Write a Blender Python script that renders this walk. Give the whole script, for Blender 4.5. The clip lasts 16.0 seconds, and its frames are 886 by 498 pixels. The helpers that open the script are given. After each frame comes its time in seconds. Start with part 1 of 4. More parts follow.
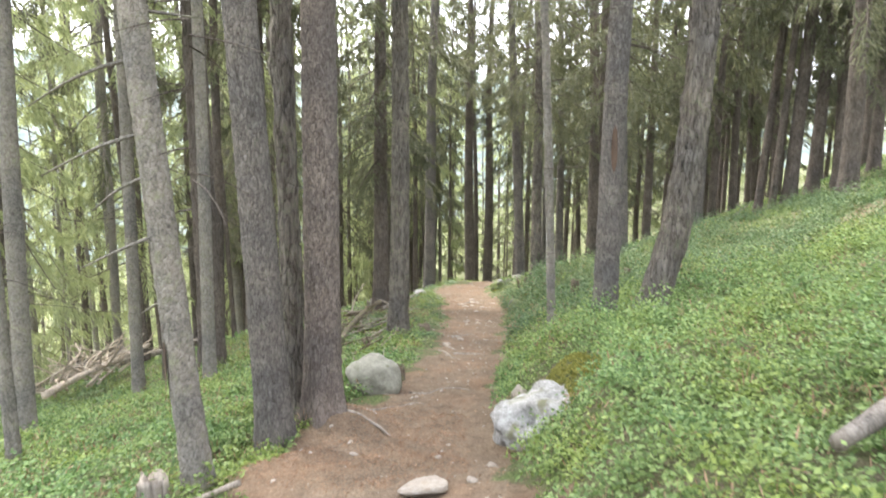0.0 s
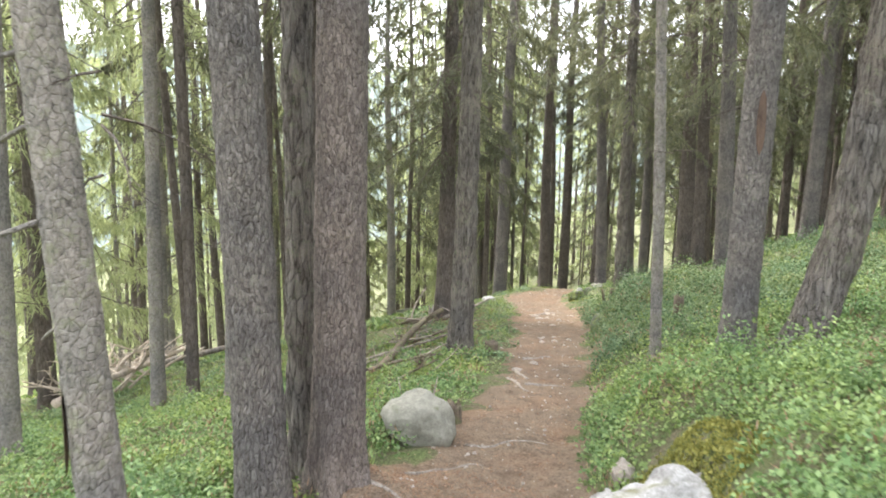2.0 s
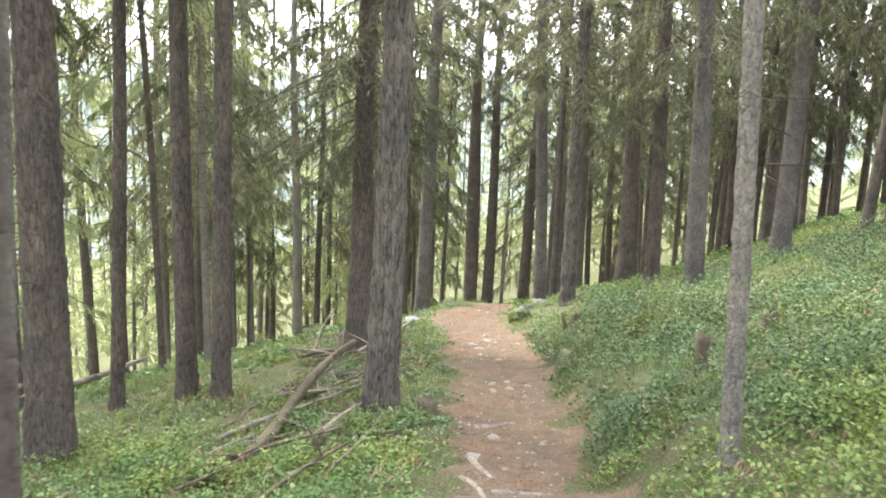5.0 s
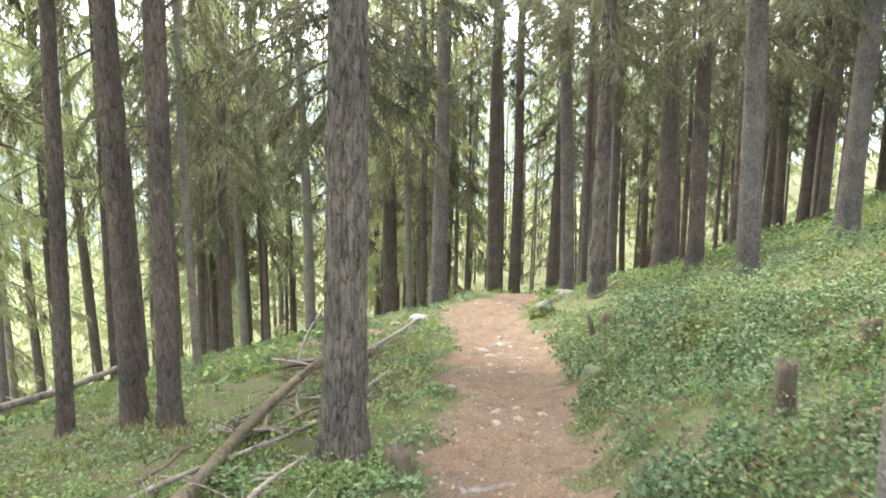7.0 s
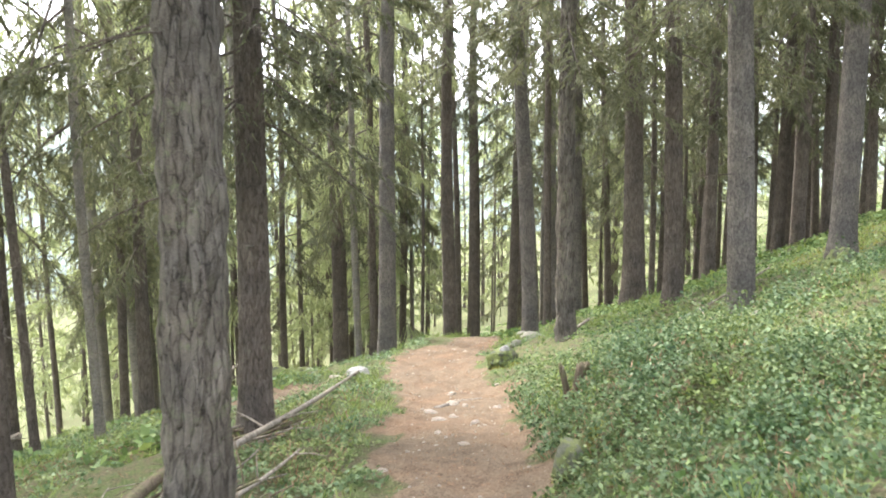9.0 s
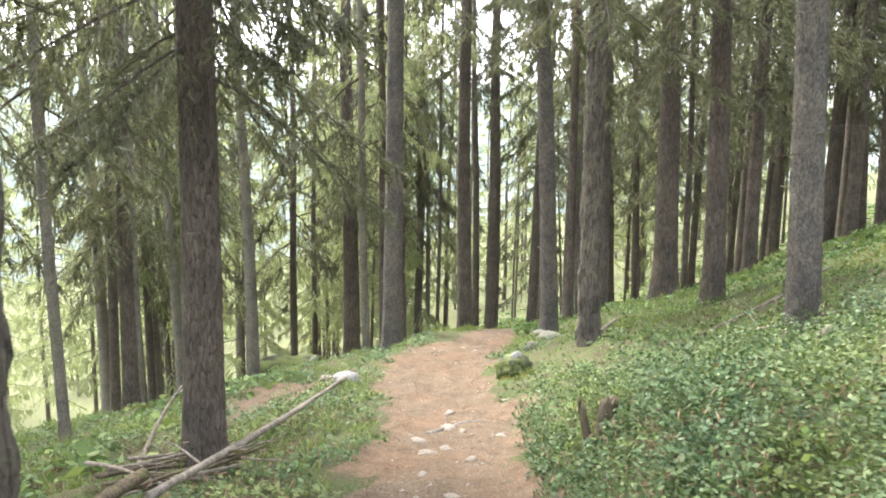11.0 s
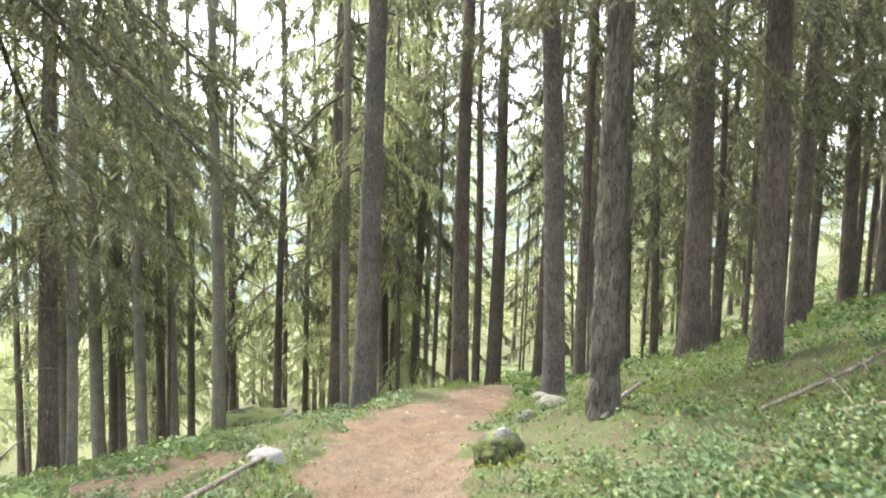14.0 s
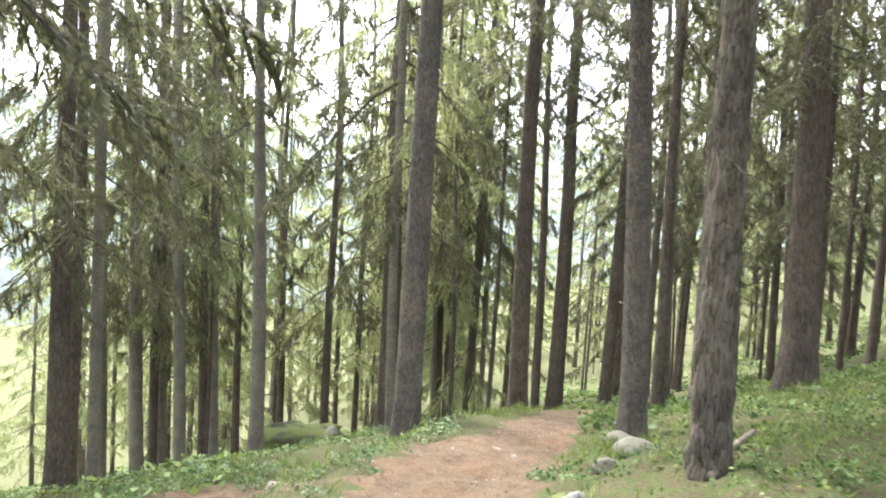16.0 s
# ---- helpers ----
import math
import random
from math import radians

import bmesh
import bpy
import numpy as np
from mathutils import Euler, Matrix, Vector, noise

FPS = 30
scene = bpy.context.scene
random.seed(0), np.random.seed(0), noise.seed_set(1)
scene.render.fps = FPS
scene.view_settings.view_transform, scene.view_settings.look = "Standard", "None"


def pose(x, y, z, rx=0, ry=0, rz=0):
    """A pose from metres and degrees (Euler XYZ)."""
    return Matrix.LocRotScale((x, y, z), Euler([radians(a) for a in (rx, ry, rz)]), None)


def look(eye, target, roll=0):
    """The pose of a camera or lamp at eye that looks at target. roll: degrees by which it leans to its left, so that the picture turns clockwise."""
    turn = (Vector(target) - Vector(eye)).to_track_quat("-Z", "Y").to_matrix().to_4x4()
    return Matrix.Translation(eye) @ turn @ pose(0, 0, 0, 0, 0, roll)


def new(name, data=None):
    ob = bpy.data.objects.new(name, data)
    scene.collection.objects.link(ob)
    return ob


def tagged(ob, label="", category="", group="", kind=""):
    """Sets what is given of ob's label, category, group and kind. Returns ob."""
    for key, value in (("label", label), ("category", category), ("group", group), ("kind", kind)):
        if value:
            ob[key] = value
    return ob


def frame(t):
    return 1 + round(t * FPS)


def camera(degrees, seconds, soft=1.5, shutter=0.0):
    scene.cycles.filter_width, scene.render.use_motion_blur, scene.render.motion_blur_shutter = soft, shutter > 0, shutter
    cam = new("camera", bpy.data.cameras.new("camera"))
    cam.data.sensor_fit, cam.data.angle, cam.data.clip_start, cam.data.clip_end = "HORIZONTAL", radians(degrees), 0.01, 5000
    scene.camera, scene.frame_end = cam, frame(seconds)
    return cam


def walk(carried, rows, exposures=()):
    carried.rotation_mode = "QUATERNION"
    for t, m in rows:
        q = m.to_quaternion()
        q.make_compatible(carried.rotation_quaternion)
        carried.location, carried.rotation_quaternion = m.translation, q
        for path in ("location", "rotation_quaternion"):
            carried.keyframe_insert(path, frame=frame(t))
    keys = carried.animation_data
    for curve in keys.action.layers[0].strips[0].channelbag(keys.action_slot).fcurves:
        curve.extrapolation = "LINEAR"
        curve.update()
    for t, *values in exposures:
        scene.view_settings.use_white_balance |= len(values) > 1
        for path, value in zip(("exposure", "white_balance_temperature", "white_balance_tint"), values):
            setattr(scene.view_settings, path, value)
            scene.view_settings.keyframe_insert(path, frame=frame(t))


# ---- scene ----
cam = camera(60.5, 16.0, soft=1.8, shutter=0.5)
SKY = 0.14
PATH = [
    (0, (0.172, 0.306, 1.334), (0.161, 2.283, 1.034), -0.1),
    (0.5, (0.232, 0.744, 1.245), (0.169, 2.732, 1.037), -0.1),
    (1, (0.195, 1.236, 1.14), (0.094, 3.229, 1.006), 0.2),
    (1.5, (0.182, 1.699, 1.104), (0.026, 3.677, 0.853), 0.4),
    (2, (0.15, 2.168, 1.067), (-0.051, 4.135, 0.768), 1.0),
    (2.5, (0.08, 2.648, 1.034), (-0.084, 4.629, 0.81), 1.1),
    (3, (0.08, 3.101, 0.959), (-0.069, 5.086, 0.758), 0.8),
    (3.5, (-0.058, 3.62, 0.925), (-0.181, 5.603, 0.697), 1.4),
    (4, (-0.192, 4.196, 0.91), (-0.285, 6.168, 0.595), 2.0),
    (4.5, (-0.219, 4.695, 0.807), (-0.195, 6.675, 0.528), 2.8),
    (6.8, (0.263, 6.885, 0.49), (0.222, 8.865, 0.21), -0.3),
    (7, (0.25, 7.017, 0.512), (0.187, 8.99, 0.187), 0.6),
    (7.5, (0.221, 7.472, 0.42), (0.125, 9.451, 0.153), -0.2),
    (8, (0.187, 7.844, 0.306), (0.172, 9.829, 0.06), -1.9),
    (8.2, (0.255, 8.036, 0.179), (0.265, 10.023, -0.043), -2.0),
    (10.3, (0.581, 9.802, 0.172), (0.63, 11.79, -0.04), 0.9),
    (10.5, (0.628, 9.945, 0.151), (0.658, 11.929, -0.098), 0.3),
    (11, (0.74, 10.238, 0.115), (0.714, 12.22, -0.152), 0.3),
    (11.5, (0.769, 10.634, -0.064), (0.731, 12.622, -0.278), 0.3),
    (12, (0.908, 11.036, -0.12), (0.848, 13.03, -0.272), -0.1),
    (12.5, (0.969, 11.378, -0.119), (0.913, 13.374, -0.23), 0.4),
    (13, (0.965, 11.773, -0.177), (0.892, 13.765, -0.338), 0.3),
    (13.5, (1.068, 12.225, -0.305), (0.991, 14.215, -0.481), -0.2),
    (14, (1.146, 12.609, -0.323), (1.082, 14.603, -0.465), 1.6),
    (14.5, (1.145, 13.103, -0.337), (1.051, 15.097, -0.451), 1.6),
    (15, (1.164, 13.558, -0.422), (1.052, 15.551, -0.542), 1.2),
    (15.5, (1.148, 13.858, -0.424), (0.998, 15.847, -0.573), 1.9),
    (16, (1.128, 14.23, -0.539), (0.902, 16.214, -0.658), 2.8),
]
walk(cam, [(t, look(eye, target, roll)) for t, eye, target, roll in PATH], exposures=[(0.0, 2.12), (4.0, 2.2), (7.0, 2.32), (11.0, 2.28), (16.0, 2.22)])

# ---- light: a bright hazy sky over the canopy ----
world = bpy.data.worlds.new("world")
scene.world = world
world.use_nodes = True
wn, wl = world.node_tree.nodes, world.node_tree.links
sky = wn.new("ShaderNodeTexSky")
sky.sky_type, sky.sun_disc = "NISHITA", False
sky.sun_elevation, sky.sun_rotation = radians(52), radians(-40)
sky.air_density, sky.dust_density, sky.ozone_density = 1.0, 4.0, 1.0
haze = wn.new("ShaderNodeMix")
haze.data_type = "RGBA"
haze.inputs[0].default_value = 0.65
haze.inputs[7].default_value = (9.0, 9.4, 10.2, 1)
wl.new(sky.outputs[0], haze.inputs[6])
wl.new(haze.outputs[2], wn["Background"].inputs[0])
wn["Background"].inputs[1].default_value = SKY
sun_data = bpy.data.lights.new("sun", "SUN")
sun_data.energy, sun_data.angle, sun_data.color = 3.0, radians(16), (1.0, 0.97, 0.91)
sun = new("sun", sun_data)
sun.matrix_world = look((-40, 50, 80), (0, 8, 0))


# ---- materials ----
def material(name):
    m = bpy.data.materials.new(name)
    m.use_nodes = True
    n, l = m.node_tree.nodes, m.node_tree.links
    return m, n, l, n["Principled BSDF"]


def tex(n, l, kind, scale, vec, **kw):
    t = n.new(kind)
    t.inputs["Scale"].default_value = scale
    for k, v in kw.items():
        t.inputs[k].default_value = v
    l.new(vec, t.inputs["Vector"])
    return t


def ramp(n, l, fac, stops):
    r = n.new("ShaderNodeValToRGB")
    while len(r.color_ramp.elements) < len(stops):
        r.color_ramp.elements.new(0.5)
    for e, (p, c) in zip(r.color_ramp.elements, stops):
        e.position, e.color = p, (*c, 1)
    l.new(fac, r.inputs[0])
    return r.outputs[0]


def mixed(n, l, fac, a, b, mode="MIX"):
    m = n.new("ShaderNodeMix")
    m.data_type, m.blend_type = "RGBA", mode
    for sock, v in ((m.inputs[0], fac), (m.inputs[6], a), (m.inputs[7], b)):
        if isinstance(v, bpy.types.NodeSocket):
            l.new(v, sock)
        else:
            sock.default_value = v if isinstance(v, float) else (*v, 1)
    return m.outputs[2]


def stretched(n, l, sx, sy, sz):
    c = n.new("ShaderNodeTexCoord")
    info = n.new("ShaderNodeObjectInfo")
    add = n.new("ShaderNodeVectorMath")
    add.operation = "MULTIPLY_ADD"
    add.inputs[1].default_value = (sx, sy, sz)
    comb = n.new("ShaderNodeCombineXYZ")
    mul = n.new("ShaderNodeMath")
    mul.operation = "MULTIPLY"
    mul.inputs[1].default_value = 37.0
    l.new(info.outputs["Random"], mul.inputs[0])
    for k in range(3):
        l.new(mul.outputs[0], comb.inputs[k])
    l.new(c.outputs["Object"], add.inputs[0])
    l.new(comb.outputs[0], add.inputs[2])
    return add.outputs[0], c.outputs["Object"], info.outputs["Random"]


def bump(n, l, b, height, strength, distance=0.02):
    bp = n.new("ShaderNodeBump")
    bp.inputs["Strength"].default_value, bp.inputs["Distance"].default_value = strength, distance
    l.new(height, bp.inputs["Height"])
    l.new(bp.outputs[0], b.inputs["Normal"])


def bark(name, dark, mid, light, lichen, lichen_amount, sz=0.3, cells=40.0, crack=0.5, depth=0.012, gap_width=0.1, warp_by=0.6):
    """Bark of small overlapping flakes or long furrowed plates, mottled, with lichen in patches."""
    m, n, l, b = material(name)
    v, obj, rnd = stretched(n, l, 1, 1, sz)
    warp = tex(n, l, "ShaderNodeTexNoise", cells * 0.6, v, Detail=4.0)
    shift = n.new("ShaderNodeVectorMath")
    shift.operation = "MULTIPLY_ADD"
    shift.inputs[1].default_value = (warp_by / cells,) * 3
    l.new(warp.outputs["Color"], shift.inputs[0])
    l.new(v, shift.inputs[2])
    flakes = tex(n, l, "ShaderNodeTexVoronoi", cells, shift.outputs[0])
    flakes.feature = "DISTANCE_TO_EDGE"
    tone = tex(n, l, "ShaderNodeTexVoronoi", cells, shift.outputs[0])
    grain = tex(n, l, "ShaderNodeTexNoise", 150.0, obj, Detail=6.0, Roughness=0.75)
    streak = tex(n, l, "ShaderNodeTexNoise", cells * 1.5, v, Detail=6.0, Roughness=0.7)
    broad = tex(n, l, "ShaderNodeTexNoise", 2.6, obj, Detail=5.0)
    deep = tuple(0.3 * c for c in dark)
    col = ramp(n, l, tone.outputs["Color"], [(0.1, dark), (0.45, mid), (0.9, light)])
    col = mixed(n, l, 0.5, col, ramp(n, l, streak.outputs[0], [(0.32, deep), (0.42, dark), (0.52, mid), (0.66, light)]))
    col = mixed(n, l, 0.35, col, ramp(n, l, grain.outputs[0], [(0.36, deep), (0.5, mid), (0.64, light)]))
    edge = n.new("ShaderNodeMath")
    edge.operation = "MULTIPLY_ADD"
    edge.inputs[1].default_value = gap_width * 3.2
    l.new(streak.outputs[0], edge.inputs[0])
    l.new(flakes.outputs["Distance"], edge.inputs[2])
    # Shade in the cracks between flakes, painted as a deep tone.
    gap_shade = ramp(n, l, edge.outputs[0], [(gap_width * 1.3, (crack, crack, crack)), (gap_width * 2.2, (0, 0, 0))])
    col = mixed(n, l, gap_shade, col, deep)
    col = mixed(n, l, 0.55, col, mixed(n, l, 1.0, col, ramp(n, l, broad.outputs[0], [(0.36, (0.62, 0.63, 0.66)), (0.64, (1.3, 1.22, 1.14))]), "MULTIPLY"))
    spots = tex(n, l, "ShaderNodeTexNoise", 16.0, obj, Detail=9.0, Roughness=0.8)
    where = ramp(n, l, spots.outputs[0], [(0.58 - lichen_amount, (0, 0, 0)), (0.68 - lichen_amount, (0.75, 0.75, 0.75))])
    where = mixed(n, l, 1.0, where, ramp(n, l, broad.outputs[0], [(0.42, (0.1, 0.1, 0.1)), (0.62, (1, 1, 1))]), "MULTIPLY")
    col = mixed(n, l, where, col, lichen)
    l.new(col, b.inputs["Base Color"])
    b.inputs["Roughness"].default_value = 0.92
    b.inputs["Specular IOR Level"].default_value = 0.2
    plate = ramp(n, l, flakes.outputs["Distance"], [(0.0, (0, 0, 0)), (0.12, (0.75, 0.75, 0.75)), (0.5, (1, 1, 1))])
    plate = mixed(n, l, 0.35, plate, tone.outputs["Color"])
    bump(n, l, b, mixed(n, l, 0.45, plate, mixed(n, l, 0.5, streak.outputs[0], grain.outputs[0])), 1.0, depth)
    return m


BARK_SCALY = bark("bark_scaly", (0.068, 0.06, 0.053), (0.152, 0.136, 0.122), (0.295, 0.272, 0.25), (0.27, 0.27, 0.2), 0.02, sz=0.46, cells=44.0, crack=0.5, depth=0.03, warp_by=1.3)
BARK_RED = bark("bark_reddish", (0.078, 0.064, 0.054), (0.172, 0.142, 0.124), (0.315, 0.274, 0.244), (0.29, 0.25, 0.19), 0.0, sz=0.46, cells=48.0, crack=0.5, depth=0.03, warp_by=1.3)
BARK_LICHEN = bark("bark_lichen", (0.10, 0.09, 0.078), (0.21, 0.19, 0.165), (0.35, 0.325, 0.29), (0.24, 0.25, 0.15), 0.07, sz=0.75, cells=36.0, crack=0.5, depth=0.016)
BARK_FURROWED = bark("bark_furrowed", (0.055, 0.047, 0.04), (0.15, 0.13, 0.11), (0.29, 0.262, 0.23), (0.2, 0.22, 0.125), 0.05, sz=0.22, cells=27.0, crack=0.75, depth=0.04, gap_width=0.13, warp_by=1.8)
BARK_DARK = bark("bark_dark", (0.058, 0.047, 0.04), (0.125, 0.104, 0.088), (0.22, 0.188, 0.162), (0.18, 0.19, 0.13), 0.02, sz=0.3, cells=30.0, crack=0.6, depth=0.03)
DEADWOOD = bark("deadwood", (0.13, 0.11, 0.09), (0.25, 0.215, 0.18), (0.40, 0.36, 0.31), (0.28, 0.28, 0.2), 0.0, sz=0.08, cells=20.0)
ROTWOOD = bark("rotten_wood", (0.06, 0.045, 0.034), (0.13, 0.10, 0.076), (0.22, 0.175, 0.135), (0.14, 0.17, 0.06), 0.1, sz=0.1, cells=22.0)
# Bleached wood, its colour raised further for sunlight on the slope's brush heap.
BLEACHED_SUNLIT = bark("bleached_sunlit_wood", (0.27, 0.215, 0.165), (0.44, 0.37, 0.295), (0.60, 0.53, 0.45), (0.4, 0.34, 0.26), 0.0, sz=0.08, cells=20.0, crack=0.3)
SCAR = bark("resin_scar", (0.06, 0.04, 0.03), (0.11, 0.075, 0.055), (0.17, 0.12, 0.085), (0.3, 0.2, 0.1), 0.0, sz=0.2, cells=24.0)


def leafy(name, a, b_, c, through_, gloss=0.45, patches=0.0):
    """Leaf or needle: a reflecting side and light let through; tone differs leaf by leaf and plant by plant."""
    m, n, l, b = material(name)
    geo = n.new("ShaderNodeNewGeometry")
    info = n.new("ShaderNodeObjectInfo")
    col = ramp(n, l, geo.outputs["Random Per Island"], [(0.05, a), (0.5, b_), (0.95, c)])
    col = mixed(n, l, 0.3, col, ramp(n, l, info.outputs["Random"], [(0.1, a), (0.9, c)]))
    if patches:
        spot = tex(n, l, "ShaderNodeTexNoise", 1.3, geo.outputs["Position"], Detail=3.0)
        col = mixed(n, l, patches, col, mixed(n, l, 1.0, col, ramp(n, l, spot.outputs[0], [(0.36, (0.82, 0.93, 0.98)), (0.5, (1, 1, 1)), (0.64, (1.22, 1.1, 0.84))]), "MULTIPLY"))
    l.new(col, b.inputs["Base Color"])
    b.inputs["Roughness"].default_value = gloss
    b.inputs["Specular IOR Level"].default_value = 0.3
    tr = n.new("ShaderNodeBsdfTranslucent")
    l.new(mixed(n, l, 1.0, col, (1.15, 1.14, 0.94), "MULTIPLY"), tr.inputs[0])
    mx = n.new("ShaderNodeMixShader")
    mx.inputs[0].default_value = through_
    l.new(b.outputs[0], mx.inputs[1])
    l.new(tr.outputs[0], mx.inputs[2])
    l.new(mx.outputs[0], n["Material Output"].inputs[0])
    return m


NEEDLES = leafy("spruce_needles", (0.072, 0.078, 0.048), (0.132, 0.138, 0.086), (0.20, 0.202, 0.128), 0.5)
# Paler needles: the glow of backlit foliage is put into the colour.
NEEDLES_BACKLIT = leafy("backlit_needles", (0.19, 0.22, 0.12), (0.29, 0.325, 0.175), (0.39, 0.42, 0.245), 0.55)
BILBERRY = leafy("bilberry_leaves", (0.05, 0.09, 0.03), (0.15, 0.228, 0.076), (0.30, 0.385, 0.15), 0.3, 0.55, 0.9)
COWBERRY = leafy("cowberry_leaves", (0.044, 0.077, 0.033), (0.12, 0.174, 0.076), (0.235, 0.295, 0.148), 0.25, 0.55, 0.9)
GRASS = leafy("grass_blades", (0.13, 0.18, 0.055), (0.215, 0.275, 0.09), (0.32, 0.375, 0.14), 0.35)
MOSS = leafy("moss_tufts", (0.12, 0.125, 0.03), (0.22, 0.21, 0.05), (0.32, 0.30, 0.08), 0.2, 0.8)
NEEDLE_LITTER = leafy("fallen_needles", (0.16, 0.085, 0.045), (0.28, 0.165, 0.1), (0.40, 0.27, 0.18), 0.05, 0.7)


def ground_material():
    """Trodden reddish earth with needle litter on the path, mossy humus and short green growth beside it."""
    m, n, l, b = material("forest_floor")
    pos = n.new("ShaderNodeNewGeometry").outputs["Position"]
    at = n.new("ShaderNodeAttribute")
    at.attribute_name = "trodden"
    fine = tex(n, l, "ShaderNodeTexNoise", 55.0, pos, Detail=8.0, Roughness=0.7)
    patch = tex(n, l, "ShaderNodeTexNoise", 1.6, pos, Detail=5.0, Roughness=0.6)
    mid = tex(n, l, "ShaderNodeTexNoise", 7.0, pos, Detail=6.0, Roughness=0.65)
    earth = ramp(n, l, fine.outputs[0], [(0.32, (0.085, 0.061, 0.041)), (0.5, (0.168, 0.125, 0.088)), (0.68, (0.255, 0.20, 0.148))])
    red = ramp(n, l, fine.outputs[0], [(0.32, (0.105, 0.062, 0.038)), (0.52, (0.21, 0.136, 0.088)), (0.70, (0.30, 0.212, 0.148))])
    earth = mixed(n, l, ramp(n, l, patch.outputs[0], [(0.44, (0, 0, 0)), (0.7, (0.85, 0.85, 0.85))]), earth, red)
    earth = mixed(n, l, 1.0, earth, ramp(n, l, mid.outputs[0], [(0.3, (0.66, 0.64, 0.62)), (0.46, (0.95, 0.94, 0.93)), (0.68, (1.2, 1.19, 1.17))]), "MULTIPLY")
    humus = ramp(n, l, fine.outputs[0], [(0.34, (0.04, 0.035, 0.022)), (0.5, (0.115, 0.10, 0.06)), (0.68, (0.22, 0.175, 0.12))])
    green = ramp(n, l, fine.outputs[0], [(0.34, (0.035, 0.05, 0.018)), (0.5, (0.088, 0.112, 0.042)), (0.68, (0.175, 0.205, 0.082))])
    side = mixed(n, l, ramp(n, l, mid.outputs[0], [(0.4, (0, 0, 0)), (0.58, (1, 1, 1))]), humus, green)
    edge = n.new("ShaderNodeMath")
    edge.operation = "MULTIPLY_ADD"
    edge.inputs[1].default_value = 0.55
    l.new(mid.outputs[0], edge.inputs[0])
    l.new(at.outputs["Fac"], edge.inputs[2])
    where = ramp(n, l, edge.outputs[0], [(0.62, (0, 0, 0)), (0.86, (1, 1, 1))])
    l.new(mixed(n, l, where, side, earth), b.inputs["Base Color"])
    b.inputs["Roughness"].default_value = 0.95
    b.inputs["Specular IOR Level"].default_value = 0.15
    bump(n, l, b, fine.outputs[0], 0.8, 0.03)
    return m


def rock_material(name, dark, mid, light, moss, spread=0.58):
    m, n, l, b = material(name)
    v, obj, rnd = stretched(n, l, 1, 1, 1)
    a = tex(n, l, "ShaderNodeTexNoise", 9.0, v, Detail=9.0, Roughness=0.7)
    f = tex(n, l, "ShaderNodeTexNoise", 45.0, v, Detail=6.0, Roughness=0.7)
    col = mixed(n, l, 0.45, ramp(n, l, a.outputs[0], [(0.3, dark), (0.48, mid), (0.66, light)]), ramp(n, l, f.outputs[0], [(0.3, dark), (0.5, mid), (0.7, light)]))
    sp = tex(n, l, "ShaderNodeTexNoise", 5.0, v, Detail=6.0)
    col = mixed(n, l, ramp(n, l, sp.outputs[0], [(spread, (0, 0, 0)), (spread + 0.12, (0.85, 0.85, 0.85))]), col, moss)
    l.new(col, b.inputs["Base Color"])
    b.inputs["Roughness"].default_value = 0.85
    bump(n, l, b, a.outputs[0], 0.7, 0.03)
    return m


ROCK_WHITE = rock_material("pale_quartz_rock", (0.09, 0.083, 0.075), (0.25, 0.24, 0.225), (0.52, 0.51, 0.49), (0.13, 0.125, 0.06))
ROCK_GREY = rock_material("grey_rock", (0.11, 0.105, 0.08), (0.21, 0.198, 0.155), (0.33, 0.315, 0.26), (0.12, 0.125, 0.07))
ROCK_MOSSY = rock_material("mossy_rock", (0.045, 0.045, 0.03), (0.10, 0.105, 0.07), (0.18, 0.18, 0.14), (0.13, 0.15, 0.045), 0.42)
ROCK_OVERGROWN = rock_material("overgrown_rock", (0.02, 0.021, 0.012), (0.038, 0.04, 0.022), (0.07, 0.072, 0.042), (0.12, 0.145, 0.034), 0.41)
PEBBLE = rock_material("path_stone", (0.16, 0.13, 0.105), (0.30, 0.255, 0.21), (0.48, 0.43, 0.37), (0.26, 0.19, 0.14))

# ---- the lie of the land ----
PATH_Y = (-20, 0, 4.7, 6.2, 7.4, 9.2, 11.5, 14, 17, 19.5, 21, 23, 28, 34)
PATH_X = (-.1, -.1, -.2, -.15, .12, .43, .6, .68, .75, .5, .62, 1.25, 2.1, 4.5)
PATH_W = (.7, .75, .8, .7, .52, .43, .5, .58, .58, .68, .7, .45, .4, .4)
rng = np.random.default_rng(7)


def smooth(a, b, v):
    """An easy step from 0 at a to 1 at b, either way round."""
    t = np.clip((v - a) / (b - a), 0, 1)
    return t * t * (3 - 2 * t)


def path_x(y):
    return np.interp(y, PATH_Y, PATH_X)


def path_half(y):
    return np.interp(y, PATH_Y, PATH_W)


def waves(x, y, scale, seed, octaves=3):
    """Smooth unevenness between about -1 and 1."""
    g = np.random.default_rng(seed)
    out = 0 * x
    for k in range(6 * octaves):
        f = (1.9 ** (k // 6)) / scale
        a, p = g.uniform(0, 2 * math.pi, 2)
        out = out + 0.32 * 0.55 ** (k // 6) * np.sin(6.28 * f * (x * math.cos(a) + y * math.sin(a)) * g.uniform(0.6, 1.2) + p)
    return out


MOUNDS = ((-1.3, 5.7, -.13, .45), (.8, 5.3, -.28, .38), (2.3, 14.0, .22, .9), (1.45, 5.0, .16, .7), (-.72, 6.1, .17, .34), (1.5, 18.3, .08, .5), (5.2, 15.5, .25, 1.4), (3.6, 9.5, .12, 1.2))


